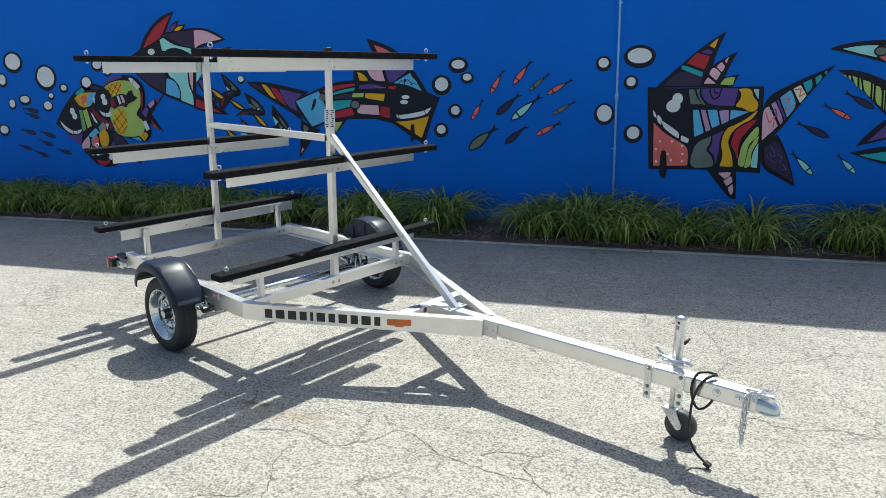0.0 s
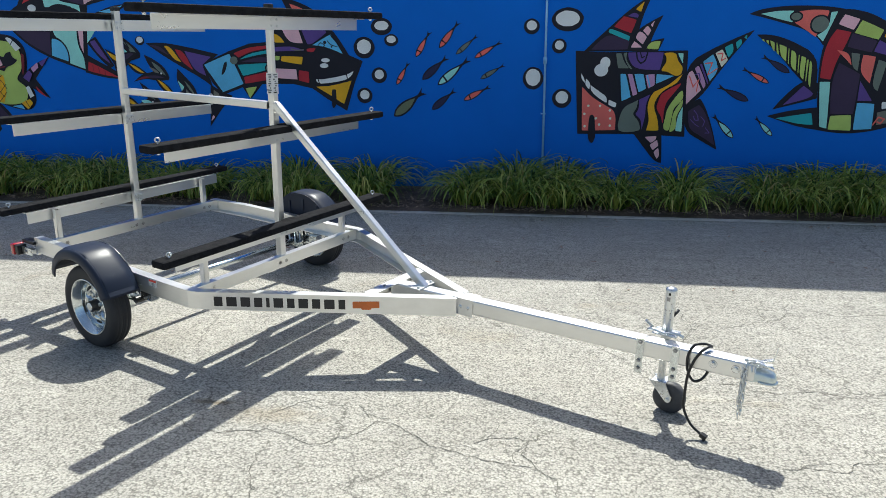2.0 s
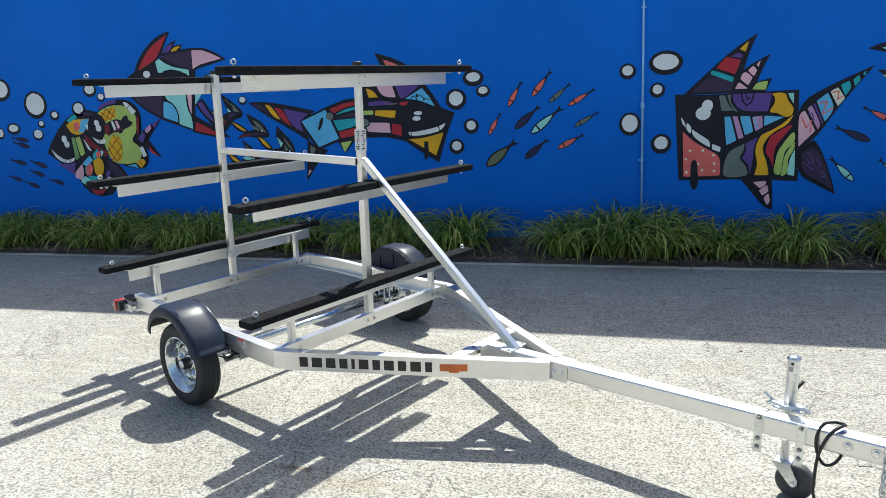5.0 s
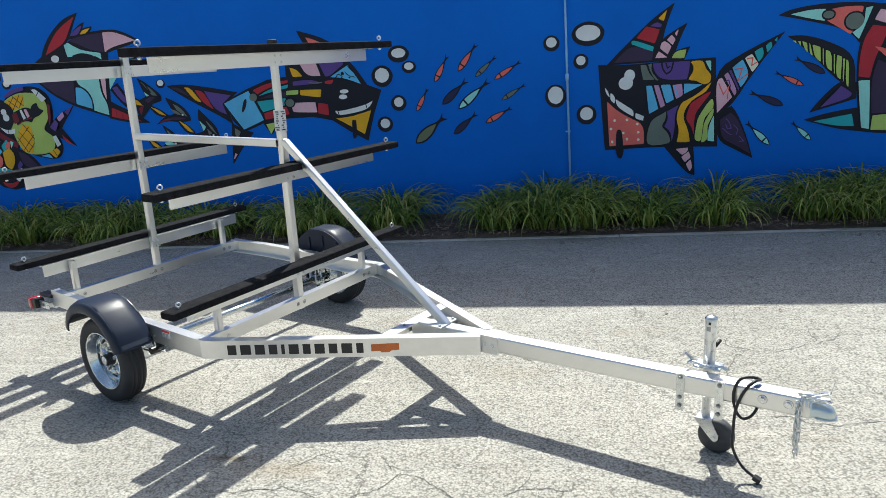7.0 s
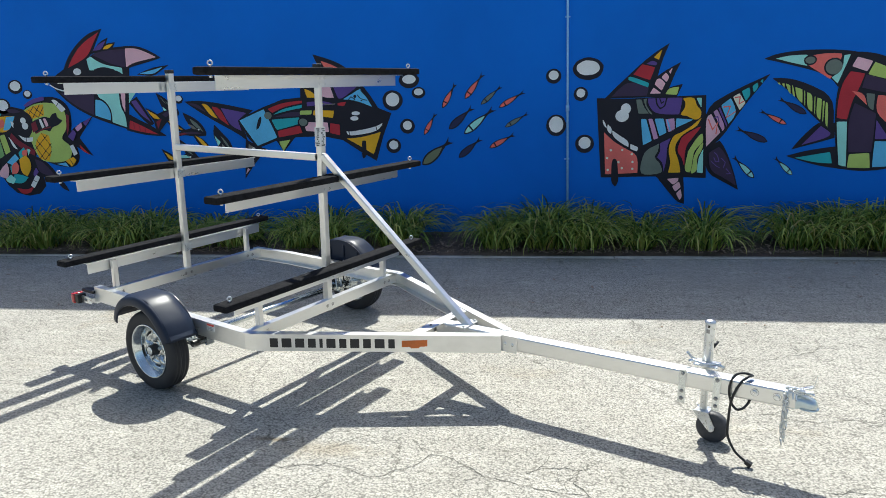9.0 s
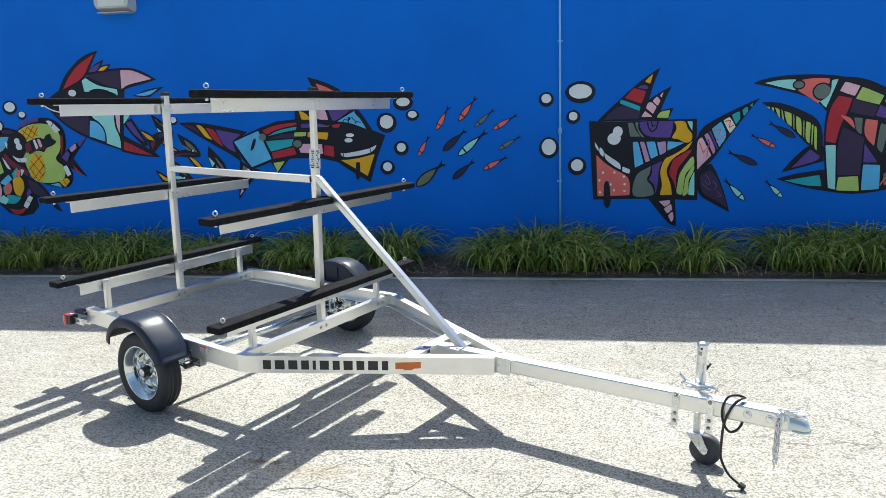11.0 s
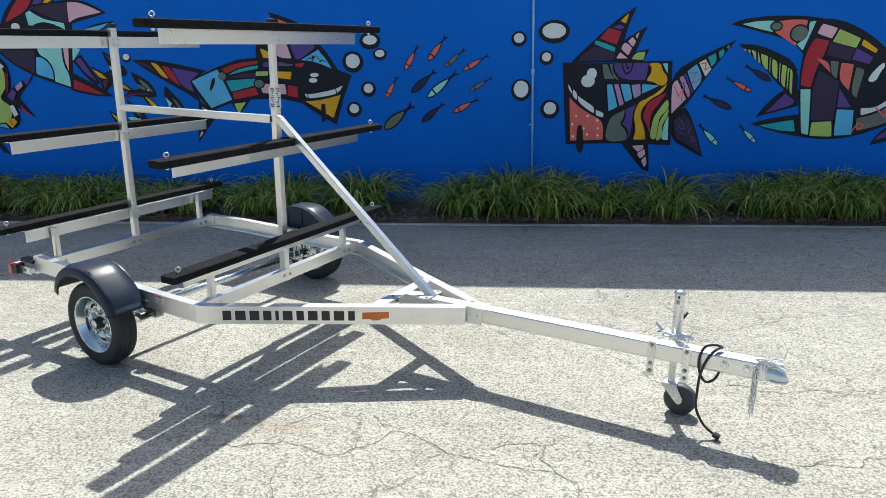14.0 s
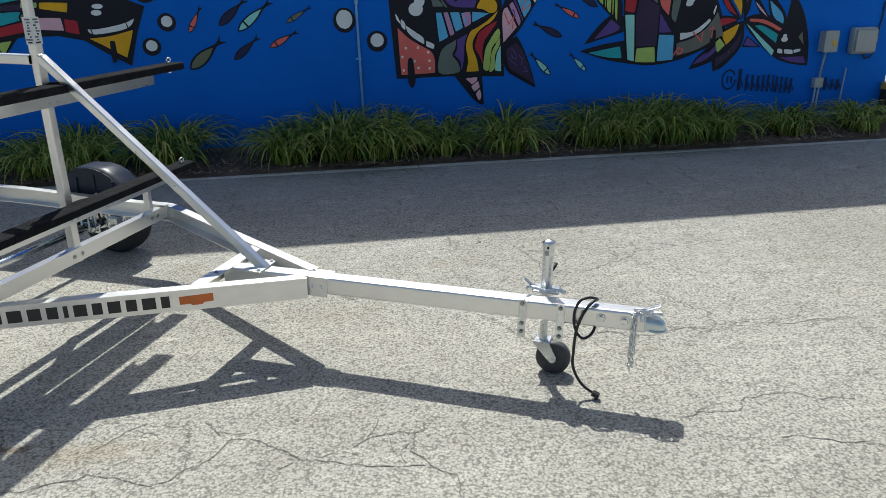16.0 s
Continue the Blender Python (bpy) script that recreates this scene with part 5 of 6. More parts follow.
patch(block_shape, "mauve", -10, 21, -5, 21, 2, -1, -3, -3)
patch(block_shape, "sky", -3, 21, 7, 21, 11, 5, 3, 1)
patch(block_shape, "mauve", 9, 20, 19, 21, 20, 9, 13, 5)
stroke(block_shape, "sky", 1.5, 11, 20, 15, 7)
patch(block_shape, "sky", 21, 21, 40, 19, 21, 10)
patch(block_shape, "grey", -13, -18, 0, -9, 3, -8, 2, -16, -1, -23, 5, -31, 6, -41, -16, -41, soft=True)
patch(block_shape, "purple", 4, -7, 16, -1, 12, -11, 12, -27, 9, -40, 8, -29, 1, -23, 5, -16)
patch(block_shape, "yellow", 18, 1, 25, 4, 36, 10, 45, 18, 49, 21, 44, 11, 32, 5, 24, -3, 20, -14, 26, -28, 28, -41, 14, -41, 17, -29, 13, -14)
patch(block_shape, "red", 30, 1, 48, 11, 41, 0, 34, -10, 32, -21, 32, -33, 29, -25, 24, -16, 26, -6, soft=True)
patch(block_shape, "lime", 34, -26, 37, -14, 49, 3, 51, -6, 43, -16, 41, -26, 39, -40, 33, -38, soft=True)
patch(block_shape, "lime", 43, -20, 51, -7, 51, -14, 46, -25, 46, -38, 40, -42, 41, -32, soft=True)
patch(block_shape, "aqua", 47, -25, 52, -14, 53, -42, 46, -41)
patch(block_shape, "pink", 53, 21, 59, 25, 70, 4, 55, -12)
patch(block_shape, "mauve", 61, 27, 65, 30, 75, 10, 72, 5)
patch(block_shape, "purple", 66, 31, 68, 32, 77, 12, 76, 10)
patch(block_shape, "sky", 69, 34, 79, 42, 87, 26, 78, 13)
patch(block_shape, "cream", 81, 43, 88, 47, 95, 36, 89, 28)
patch(block_shape, "teal", 90, 49, 98, 53, 100, 45, 95, 38)
patch(block_shape, "teal", 101, 54, 106, 58, 108, 53, 103, 47)
patch(block_shape, "teal", 109, 59, 112, 62, 112, 57)
stroke(block_shape, "salmon", 1.3, 56, 19, 61, 7, 66, 15, 65, 2)
stroke(block_shape, "salmon", 1.3, 71, 32, 79, 33, 75, 20, 85, 27)
stroke(block_shape, "salmon", 1.2, 83, 42, 89, 43, 88, 35, 93, 38)
stroke(block_shape, "purple", 1.0, 62, 20, 66, 22, 68, 14)
patch(block_shape, "plum", 58, -19, 69, -12, 76, -19, 85, -40, 90, -57, 75, -47, 60, -39)
stroke(block_shape, "purple", 0.9, 64, -18, 68, -22, 70, -29, 66, -29, 64, -24)
stroke(block_shape, "purple", 0.9, 72, -25, 77, -30, 75, -36)
stroke(block_shape, "purple", 0.9, 78, -37, 83, -43, 78, -43)
stroke(block_shape, "purple", 0.8, 61, -28, 67, -34, 71, -36)
patch(block_shape, "pink", 13, -48, 26, -47, 26, -51, 20, -55)
patch(block_shape, "pink", 19, -57, 27, -51, 29, -58, 23, -63)
patch(block_shape, "pink", 24, -65, 29, -60, 31, -69, 28, -73)

dome_shape = mural_shape(3.24, 1.37, "painted rounded shape of coloured panels with long fins")
ink(dome_shape, -122, 60, -110, 65, -86, 68, -58, 68, -34, 66, -17, 62, -43, 27, -50, 36, -64, 44, -84, 50, -106, 56)
ink(dome_shape, -112, 39, -96, 39, -76, 33, -46, 17, -44, -19, -56, -13, -70, 0, -90, 22)
ink(dome_shape, -87, -40, -75, -24, -58, -8, -43, -11, -42, -28)
ink(dome_shape, -92, -47, -70, -41, -40, -37, -36, -62, -60, -58)
ink(dome_shape, -44, 29, -33, 55, -30, 64, -17, 64, 3, 59, 29, 44, 51, 25, 65, 6, 75, -18, 80, -31, 71, -44, 47, -53, 22, -62, -9, -66, -37, -62, -44, -11)
ink(dome_shape, 46, -68, 52, -56, 71, -42, 75, -53, 64, -61)
ink(dome_shape, 74, -74, 72, -58, 72, -44, 87, -49, 96, -54, 85, -67)
patch(dome_shape, "aqua", -110, 60, -94, 63, -77, 63, -77, 51, -93, 55)
patch(dome_shape, "salmon", -75, 51, -73, 62, -58, 64, -42, 63, -42, 58, -52, 36, -64, 44)
dot(dome_shape, "ink", -49, 49, 10.4, 9.7)
dot(dome_shape, "grey", -49, 49, 8.7, 8.0)
dot(dome_shape, "ink", -74, 57, 6.7, 5.4)
dot(dome_shape, "grey", -74, 57, 5.2, 3.7)
patch(dome_shape, "aqua", -40, 61, -33, 62, -44, 31, -51, 38, -40, 45)
patch(dome_shape, "pink", -26, 59, -10, 54, -15, 43, -31, 49)
patch(dome_shape, "red", -32, 44, -17, 41, -21, 27, -28, 11, -31, -8, -42, -6, -42, 15, -39, 32)
patch(dome_shape, "lime", -8, 53, 15, 43, 11, 33, -14, 40)
patch(dome_shape, "yellow", 18, 42, 34, 31, 32, 27, 16, 36)
patch(dome_shape, "plum", -16, 40, 10, 32, 6, 20, -19, 26)
patch(dome_shape, "purple", 12, 33, 30, 23, 27, 16, 8, 21)
patch(dome_shape, "salmon", -29, 23, -16, 20, -12, 7)
patch(dome_shape, "grey", -14, 20, -5, 19, -5, 1, -11, 5)
patch(dome_shape, "salmon", -2, 18, 11, 16, 9, -12, -3, 0)
patch(dome_shape, "grey", 14, 13, 23, 10, 18, -20, 11, -14)
patch(dome_shape, "white", 28, 0, 33, 9, 41, 17, 43, 13, 40, 8, 36, -1, 31, -3, soft=True)
patch(dome_shape, "white", 25, -39, 24, -31, 39, -31, 53, -21, 58, -16, 60, -19, 48, -31, 36, -36)
patch(dome_shape, "white", 61, -10, 64, -2, 65, -5, 63, -13)
patch(dome_shape, "taupe", 22, -56, 21, -42, 40, -38, 58, -25, 67, -9, 77, -35, 65, -40, 47, -50)
patch(dome_shape, "ink", 63, -29, 67, -29, 69, -53, 63, -53, 60, -44)
patch(dome_shape, "aqua", -42, -10, -31, -10, -28, -60, -36, -58)
patch(dome_shape, "plum", -30, -10, -25, 10, -2, -2, -3, -44, -27, -44)
patch(dome_shape, "purple", -1, -9, 14, -30, -1, -30)
patch(dome_shape, "lime", -26, -46, -5, -45, -3, -62, -27, -61)
patch(dome_shape, "sky", -1, -32, 17, -33, 18, -60, -1, -61)
patch(dome_shape, "lime", -107, 34, -104, 34, -103, 31)
patch(dome_shape, "lime", -102, 33, -99, 33, -99, 28)
patch(dome_shape, "lime", -98, 33, -93, 31, -92, 21, -95, 25)
patch(dome_shape, "lime", -91, 31, -90, 30, -87, 18, -90, 20)
patch(dome_shape, "lime", -88, 29, -80, 26, -79, 11, -85, 16)
patch(dome_shape, "lime", -78, 25, -77, 24, -76, 8, -77, 9)
patch(dome_shape, "lime", -75, 23, -69, 20, -68, 1, -74, 6)
patch(dome_shape, "lime", -67, 18, -66, 18, -65, -2, -66, 0)
patch(dome_shape, "lime", -64, 17, -59, 15, -59, -8, -64, -3)
patch(dome_shape, "lime", -58, 13, -56, 13, -56, -10, -57, -9)
patch(dome_shape, "lime", -55, 12, -52, 10, -51, -16, -54, -12)
stroke(dome_shape, "salmon", 1.6, 39, -30, 50, -41, 51, -30)
stroke(dome_shape, "salmon", 1.6, 18, -56, 23, -47, 29, -49, 26, -54, 22, -52)
stroke(dome_shape, "salmon", 1.6, 62, -38, 63, -25, 59, -29)
stroke(dome_shape, "ink", 1.6, 49, -13, 60, -17)
stroke(dome_shape, "ink", 1.5, 53, -18, 55, -7)
patch(dome_shape, "purple", -77, -35, -58, -14, -47, -22, -49, -27)
patch(dome_shape, "teal", -83, -49, -46, -43, -43, -56, -60, -55)
patch(dome_shape, "purple", 50, -63, 68, -46, 70, -51, 60, -60)

petal_shape = mural_shape(4.18, 1.16, "painted flower-like cluster of coloured petals")
ink(petal_shape, -20, 54, -15, 57, -7, 49, 0, 35, 4, 18, 4, 2, -7, 23, -18, 37)
ink(petal_shape, -28, 39, -21, 36, -13, 24, -3, 11, 3, 2, -8, 6, -19, 17, -25, 27)
ink(petal_shape, 2, 49, 9, 40, 13, 25, 12, 12, 6, 1, 3, 17, 1, 33)
ink(petal_shape, -32, 5, -17, 8, 2, 4, -4, -2, -23, -8)
ink(petal_shape, -31, -22, -20, -9, -6, -1, 7, 1, 1, -16, -10, -29, -23, -35)
ink(petal_shape, -29, -37, -13, -30, -3, -18, 7, -1, 9, -19, 3, -34, -11, -45, -25, -55)
ink(petal_shape, -55, -51, -48, -37, -33, -26, -25, -30, -24, -41, -39, -47)
patch(petal_shape, "purple", -17, 50, -13, 53, -5, 40, -14, 37)
dot(petal_shape, "white", -11, 33, 4.4, 4.1)
patch(petal_shape, "yellow", -10, 24, -1, 30, 2, 18, 2, 6, -3, 14)
patch(petal_shape, "red", -25, 36, -19, 28, -11, 16, -3, 7, -13, 11, -21, 21)
patch(petal_shape, "red", -28, 3, -13, 5, -2, 2, -23, -5)
patch(petal_shape, "yellow", -20, -12, 1, -2, -3, -16, -13, -25)
patch(petal_shape, "lime", -28, -24, -21, -17, -14, -25, -22, -33)
patch(petal_shape, "plum", -24, -39, -11, -33, -1, -20, 5, -11, 5, -21, -1, -32, -13, -42, -23, -49)
patch(petal_shape, "purple", -51, -45, -44, -37, -33, -31, -28, -33, -38, -42)
stroke(petal_shape, "ink", 1.5, -37, -25, -34, -19, -34, -34)
stroke(petal_shape, "taupe", 0.7, -18, -40, -17, -39)
stroke(petal_shape, "taupe", 0.7, -9, -34, -8, -32)
stroke(petal_shape, "taupe", 0.7, 4, 36, 5, 34)
stroke(petal_shape, "taupe", 0.7, 7, 24, 7, 21)
ink(petal_shape, -51, 59, -40, 70, -16, 79, 4, 85, -8, 70, -26, 62)
ink(petal_shape, -28, 48, -23, 62, 6, 76, -8, 57)
ink(petal_shape, -49, 81, -39, 88, -14, 91, -22, 75)
patch(petal_shape, "teal", -48, 61, -41, 67, -28, 73, -26, 63)
patch(petal_shape, "sky", -26, 73, -1, 81, -13, 70, -24, 65)
patch(petal_shape, "lime", -25, 52, -21, 60, 2, 72, -11, 60)
patch(petal_shape, "purple", -45, 81, -37, 86, -20, 88, -26, 78)

leaf_shape = mural_shape(4.68, 1.0, "painted pointed oval shape with bright bands")
ink(leaf_shape, -45, 19, -33, 24, -13, 23, 8, 12, 12, 46, 24, 33, 33, 16, 41, -10, 43, -36, 20, -33, -1, -26, -21, -10, -40, 9)
ink(leaf_shape, -35, 41, -28, 41, -13, 19, -25, 22)
ink(leaf_shape, -18, 43, -10, 43, 9, 21, 8, 10, -13, 18)
ink(leaf_shape, -43, -12, -38, 1, -19, -13)
patch(leaf_shape, "pink", -32, 37, -19, 25, -16, 20, -29, 31)
patch(leaf_shape, "sky", -15, 38, 4, 23, 5, 12, -9, 19)
patch(leaf_shape, "salmon", -37, 19, -18, 18, 4, 7, 2, 4, -19, 14, -37, 16)
patch(leaf_shape, "aqua", -41, 14, -35, 10, -2, -17, -4, -23, -18, -11)
patch(leaf_shape, "teal", -30, 11, -21, 12, 0, 1, -1, -9)
patch(leaf_shape, "purple", -41, -10, -37, -1, -23, -12)
patch(leaf_shape, "purple", 5, -25, 36, -25, 40, -33, 20, -31)
patch(leaf_shape, "white", 2, -15, 8, -16, 9, -21, 2, -20)
patch(leaf_shape, "white", 10, -16, 21, -17, 22, -22, 11, -21)
patch(leaf_shape, "white", 22, -17, 31, -16, 31, -19, 23, -21)
dot(leaf_shape, "white", 9, -1, 2.5, 2.0)
dot(leaf_shape, "white", 9, -5, 4.2, 2.9)
patch(leaf_shape, "taupe", 26, -3, 30, 3, 34, -12)

arched_shape = mural_shape(-3.47, 1.43, "painted long arched shape of coloured bands")
ink(arched_shape, -138, 27, -117, 28, -83, 22, -48, 14, -65, 2, -58, -24, -71, -14, -98, 1, -121, 15)
ink(arched_shape, -67, 4, -36, 17, -9, 26, 17, 28, 43, 30, 68, 28, 89, 24, 110, 13, 127, 6, 116, -20, 106, -51, 84, -38, 65, -25, 42, -20, 11, -20, -15, -22, -46, -33, -59, -18)
ink(arched_shape, 15, 43, 45, 54, 71, 58, 83, 50, 98, 34, 112, 11, 68, 24, 14, 25)
ink(arched_shape, -22, -22, 5, -19, -12, -38)
ink(arched_shape, -61, -21, -46, -30, -34, -34, -50, -50, -66, -71)
ink(arched_shape, 33, 78, 46, 74, 60, 69, 73, 62, 82, 52, 52, 50, 40, 62)
patch(arched_shape, "salmon", 43, 70, 57, 65, 69, 58, 56, 54, 48, 60)
patch(arched_shape, "plum", -134, 25, -120, 24, -110, 13)
patch(arched_shape, "yellow", -115, 24, -107, 23, -95, 5, -104, 8)
patch(arched_shape, "red", -102, 20, -91, 18, -81, -4, -94, 5)
patch(arched_shape, "purple", -90, 18, -57, 11, -69, 2, -65, -11, -80, -4)
patch(arched_shape, "sky", -67, 2, -34, 15, -19, -20, -46, -30)
patch(arched_shape, "ink", -41, 5, -38, 6, -38, 1, -42, -8, -46, -10, -44, -2)
patch(arched_shape, "red", -29, 15, -10, 22, 16, 24, 16, 21, -8, 17, -23, 10)
patch(arched_shape, "teal", -22, 8, -9, 15, 16, 19, 15, 15, 0, 13)
patch(arched_shape, "plum", -21, 5, 0, 11, 15, 10, 14, 5)
patch(arched_shape, "teal", -25, 2, 11, 4, 11, -4, -19, -11)
dot(arched_shape, "grey", -29, 7, 4.8, 4.5)
patch(arched_shape, "red", -18, -12, 11, -6, 14, -15, -17, -20)
patch(arched_shape, "lime", 13, 12, 28, 12, 27, 7, 12, 7)
patch(arched_shape, "yellow", 30, 12, 56, 11, 54, 2, 29, 6)
patch(arched_shape, "pink", 16, -2, 47, -3, 48, -15, 19, -13)
dot(arched_shape, "grey", 13, -2, 4.4, 4.1)
patch(arched_shape, "red", 50, -4, 62, -6, 62, -19, 49, -16)
patch(arched_shape, "purple", 22, 22, 44, 23, 58, 18, 22, 17)
patch(arched_shape, "red", 61, 20, 72, 21, 69, 16, 61, 17)
patch(arched_shape, "pink", 32, 43, 51, 46, 57, 26, 40, 27)
patch(arched_shape, "purple", 54, 46, 78, 48, 86, 38, 68, 25, 62, 25)
patch(arched_shape, "yellow", 20, 38, 29, 35, 35, 27, 23, 27)
patch(arched_shape, "sky", 68, 24, 90, 36, 97, 26, 104, 14, 85, 22)
dot(arched_shape, "ink", 83, 27, 1.9, 1.9)
dot(arched_shape, "ink", 91, 22, 1.1, 1.0)
dot(arched_shape, "white", 83, 7, 5.2, 2.4)
dot(arched_shape, "white", 81, 1, 5.1, 2.7)
patch(arched_shape, "white", 70, -14, 77, -15, 106, -10, 116, -5, 113, -11, 105, -16, 77, -20, 71, -18)
patch(arched_shape, "yellow", 70, -23, 89, -22, 113, -16, 103, -43, 84, -31)
patch(arched_shape, "ink", 89, -26, 94, -26, 94, -45, 89, -48, 88, -41)
patch(arched_shape, "lime", -17, -25, -2, -23, -12, -37)
patch(arched_shape, "taupe", -57, -27, -50, -32, -55, -40, -58, -35)
patch(arched_shape, "pink", -61, -57, -58, -59, -64, -65)
stroke(arched_shape, "ink", 1.0, 73, -14, 75, -22)
stroke(arched_shape, "ink", 1.0, 107, -8, 109, -16)
stroke(arched_shape, "ink", 0.9, 73, 21, 78, 27, 83, 24, 80, 20)
stroke(arched_shape, "ink", 0.9, 86, 29, 90, 24, 98, 22)
stroke(arched_shape, "ink", 0.9, 90, 35, 94, 30, 99, 25)
dot(arched_shape, "ink", 16, -2, 6.9, 5.9)
dot(arched_shape, "grey", 16, -2, 5.4, 4.5)
stroke(arched_shape, "ink", 1.0, 48, -4, 49, -16)
stroke(arched_shape, "taupe", 1.2, 42, 20, 49, 18, 58, 19)

crested_shape = mural_shape(-5.94, 1.92, "painted crested shape with red and aqua panels")
ink(crested_shape, -74, 8, -48, 24, -36, 29, -10, 37, 2, 44, 22, 47, 43, 48, 41, 22, 30, -55, 6, -47, -19, -38, -44, -24, -62, -7)
ink(crested_shape, -50, 22, -42, 37, -28, 52, -10, 65, 10, 70, 2, 57, -7, 41, -19, 31, -37, 23)
ink(crested_shape, -9, 40, 4, 54, 17, 59, 8, 42)
ink(crested_shape, 4, 43, 12, 52, 26, 53, 19, 42)
ink(crested_shape, 35, 47, 53, 48, 71, 41, 85, 32, 65, 27, 46, 23, 34, 19)
ink(crested_shape, 50, 13, 72, 21, 94, 23, 80, 15, 72, 10)
ink(crested_shape, 29, -33, 42, -41, 64, -52, 81, -64, 55, -63, 27, -56)
ink(crested_shape, 34, -21, 46, -14, 66, -48, 60, -51, 47, -39)
patch(crested_shape, "red", -43, 24, -35, 37, -20, 53, 5, 66, -5, 51, -14, 37, -31, 29)
patch(crested_shape, "purple", -6, 44, 4, 52, 13, 55, 6, 44)
patch(crested_shape, "yellow", 8, 45, 13, 50, 23, 51, 16, 45)
patch(crested_shape, "plum", -9, 39, 6, 43, 38, 45, 36, 22, 19, 26, 1, 35)
patch(crested_shape, "pink", 38, 45, 51, 45, 65, 40, 79, 33, 62, 30, 46, 27, 37, 22)
patch(crested_shape, "aqua", -16, 34, -10, 37, -5, 33, 8, 26, 31, 22, 31, 14, 24, 19, 3, 22, -5, 20, -14, 20)
stroke(crested_shape, "ink", 2.4, -7, 20, 5, 23, 20, 19)
dot(crested_shape, "white", -31, 19, 5.5, 4.2)
patch(crested_shape, "sky", 54, 14, 86, 21, 73, 12)
stroke(crested_shape, "white", 1.6, -72, 4, -62, -2, -49, -5)
patch(crested_shape, "plum", -58, -7, -12, -8, -15, -36, -42, -22)
patch(crested_shape, "aqua", -8, -4, 23, -4, 22, -25, 28, -37, 28, -52, 8, -45, 10, -34, 4, -21, -7, -13)
patch(crested_shape, "sky", -11, -16, -4, -17, 3, -22, 8, -32, 7, -43, -14, -36)
stroke(crested_shape, "ink", 1.6, -11, -14, -2, -16, 6, -24, 9, -34, 8, -45)
patch(crested_shape, "pink", 25, -4, 32, -5, 28, -35, 25, -25)
stroke(crested_shape, "ink", 1.4, 24, -4, 24, -24, 29, -37)
patch(crested_shape, "red", 33, -43, 48, -50, 71, -62, 51, -59, 31, -54)
stroke(crested_shape, "maroon", 1.0, 38, -47, 38, -54)
stroke(crested_shape, "maroon", 1.0, 45, -50, 46, -57)
stroke(crested_shape, "maroon", 1.0, 53, -53, 53, -59)
patch(crested_shape, "purple", 38, -20, 45, -18, 62, -46, 47, -35)
patch(crested_shape, "aqua", 37, -6, 47, -8, 35, -22)

round_shape = mural_shape(-7.16, 1.23, "painted pair of rounded shapes with many small patches")
ink(round_shape, -84, -9, -73, 7, -60, 22, -43, 37, -27, 45, -9, 47, 11, 42, 36, 35, 28, 9, 15, -17, 21, -38, 23, -57, 13, -67, -4, -70, -21, -66, -32, -56, -45, -36, -64, -23)
ink(round_shape, 8, -16, 24, -21, 38, -35, 45, -49, 29, -48, 13, -42)
ink(round_shape, 42, -47, 51, -54, 56, -65, 43, -59)
ink(round_shape, 5, 42, 21, 54, 40, 59, 58, 57, 70, 48, 74, 36, 72, 17, 66, 5, 75, -3, 79, -20, 71, -32, 57, -33, 36, -28, 19, -20, 9, 0, -4, 23)
ink(round_shape, 61, 6, 78, 21, 104, 32, 91, 17, 81, 5, 98, -19, 74, -6)
patch(round_shape, "plum", 12, -21, 23, -25, 34, -37, 39, -45, 26, -43, 15, -38)
patch(round_shape, "teal", -44, 34, -30, 42, -26, 37, -39, 30)
patch(round_shape, "plum", -20, 44, -4, 44, 3, 40, -12, 38)
patch(round_shape, "yellow", -46, 27, -33, 35, -7, 35, -18, 15, -37, 14)
patch(round_shape, "salmon", -34, 29, -25, 32, -23, 23, -33, 18)
patch(round_shape, "sky", -20, 34, -7, 35, -17, 17, -27, 17)
dot(round_shape, "white", -52, 9, 4.3, 4.9)
dot(round_shape, "white", -49, 2, 4.3, 4.6)
patch(round_shape, "white", -76, -4, -65, -14, -53, -20, -39, -16, -42, -22, -56, -24, -70, -17)
stroke(round_shape, "ink", 0.8, -55, -18, -55, -25)
stroke(round_shape, "ink", 0.8, -47, -18, -47, -24)
patch(round_shape, "lime", -34, 10, -26, 12, -21, -11, -29, -15)
patch(round_shape, "green", -40, 11, -35, 11, -31, -16, -38, -20)
patch(round_shape, "white", -21, 9, -16, 3, -10, -8, -16, -6)
patch(round_shape, "maroon", -16, 14, -5, 2, 16, -10, 13, -17, -6, -6, -19, 6)
patch(round_shape, "purple", -70, -24, -53, -25, -39, -23, -44, -40, -59, -30)
patch(round_shape, "white", -14, 29, -9, 26, -9, 18, -13, 21)
patch(round_shape, "pink", -43, -37, -29, -25, -27, -37, -32, -47, -42, -44)
patch(round_shape, "sky", -29, -25, -15, -14, -10, -20, -21, -29)
patch(round_shape, "teal", -10, -13, -1, -5, 2, -12, -8, -21)
patch(round_shape, "salmon", -4, -10, 4, -8, 2, -17, -5, -16)
patch(round_shape, "aqua", 4, -7, 9, -9, 4, -17)
patch(round_shape, "teal", -25, -30, -18, -27, -22, -39, -25, -38)
patch(round_shape, "yellow", -10, -21, 0, -16, 6, -22, 6, -34, -2, -44, -10, -39)
patch(round_shape, "salmon", -23, -29, -15, -24, -11, -30, -15, -40, -24, -41)
patch(round_shape, "teal", -21, -41, -12, -41, 0, -45, -10, -54, -23, -52)
patch(round_shape, "aqua", -34, -47, -26, -41, -19, -47, -24, -54, -33, -51)
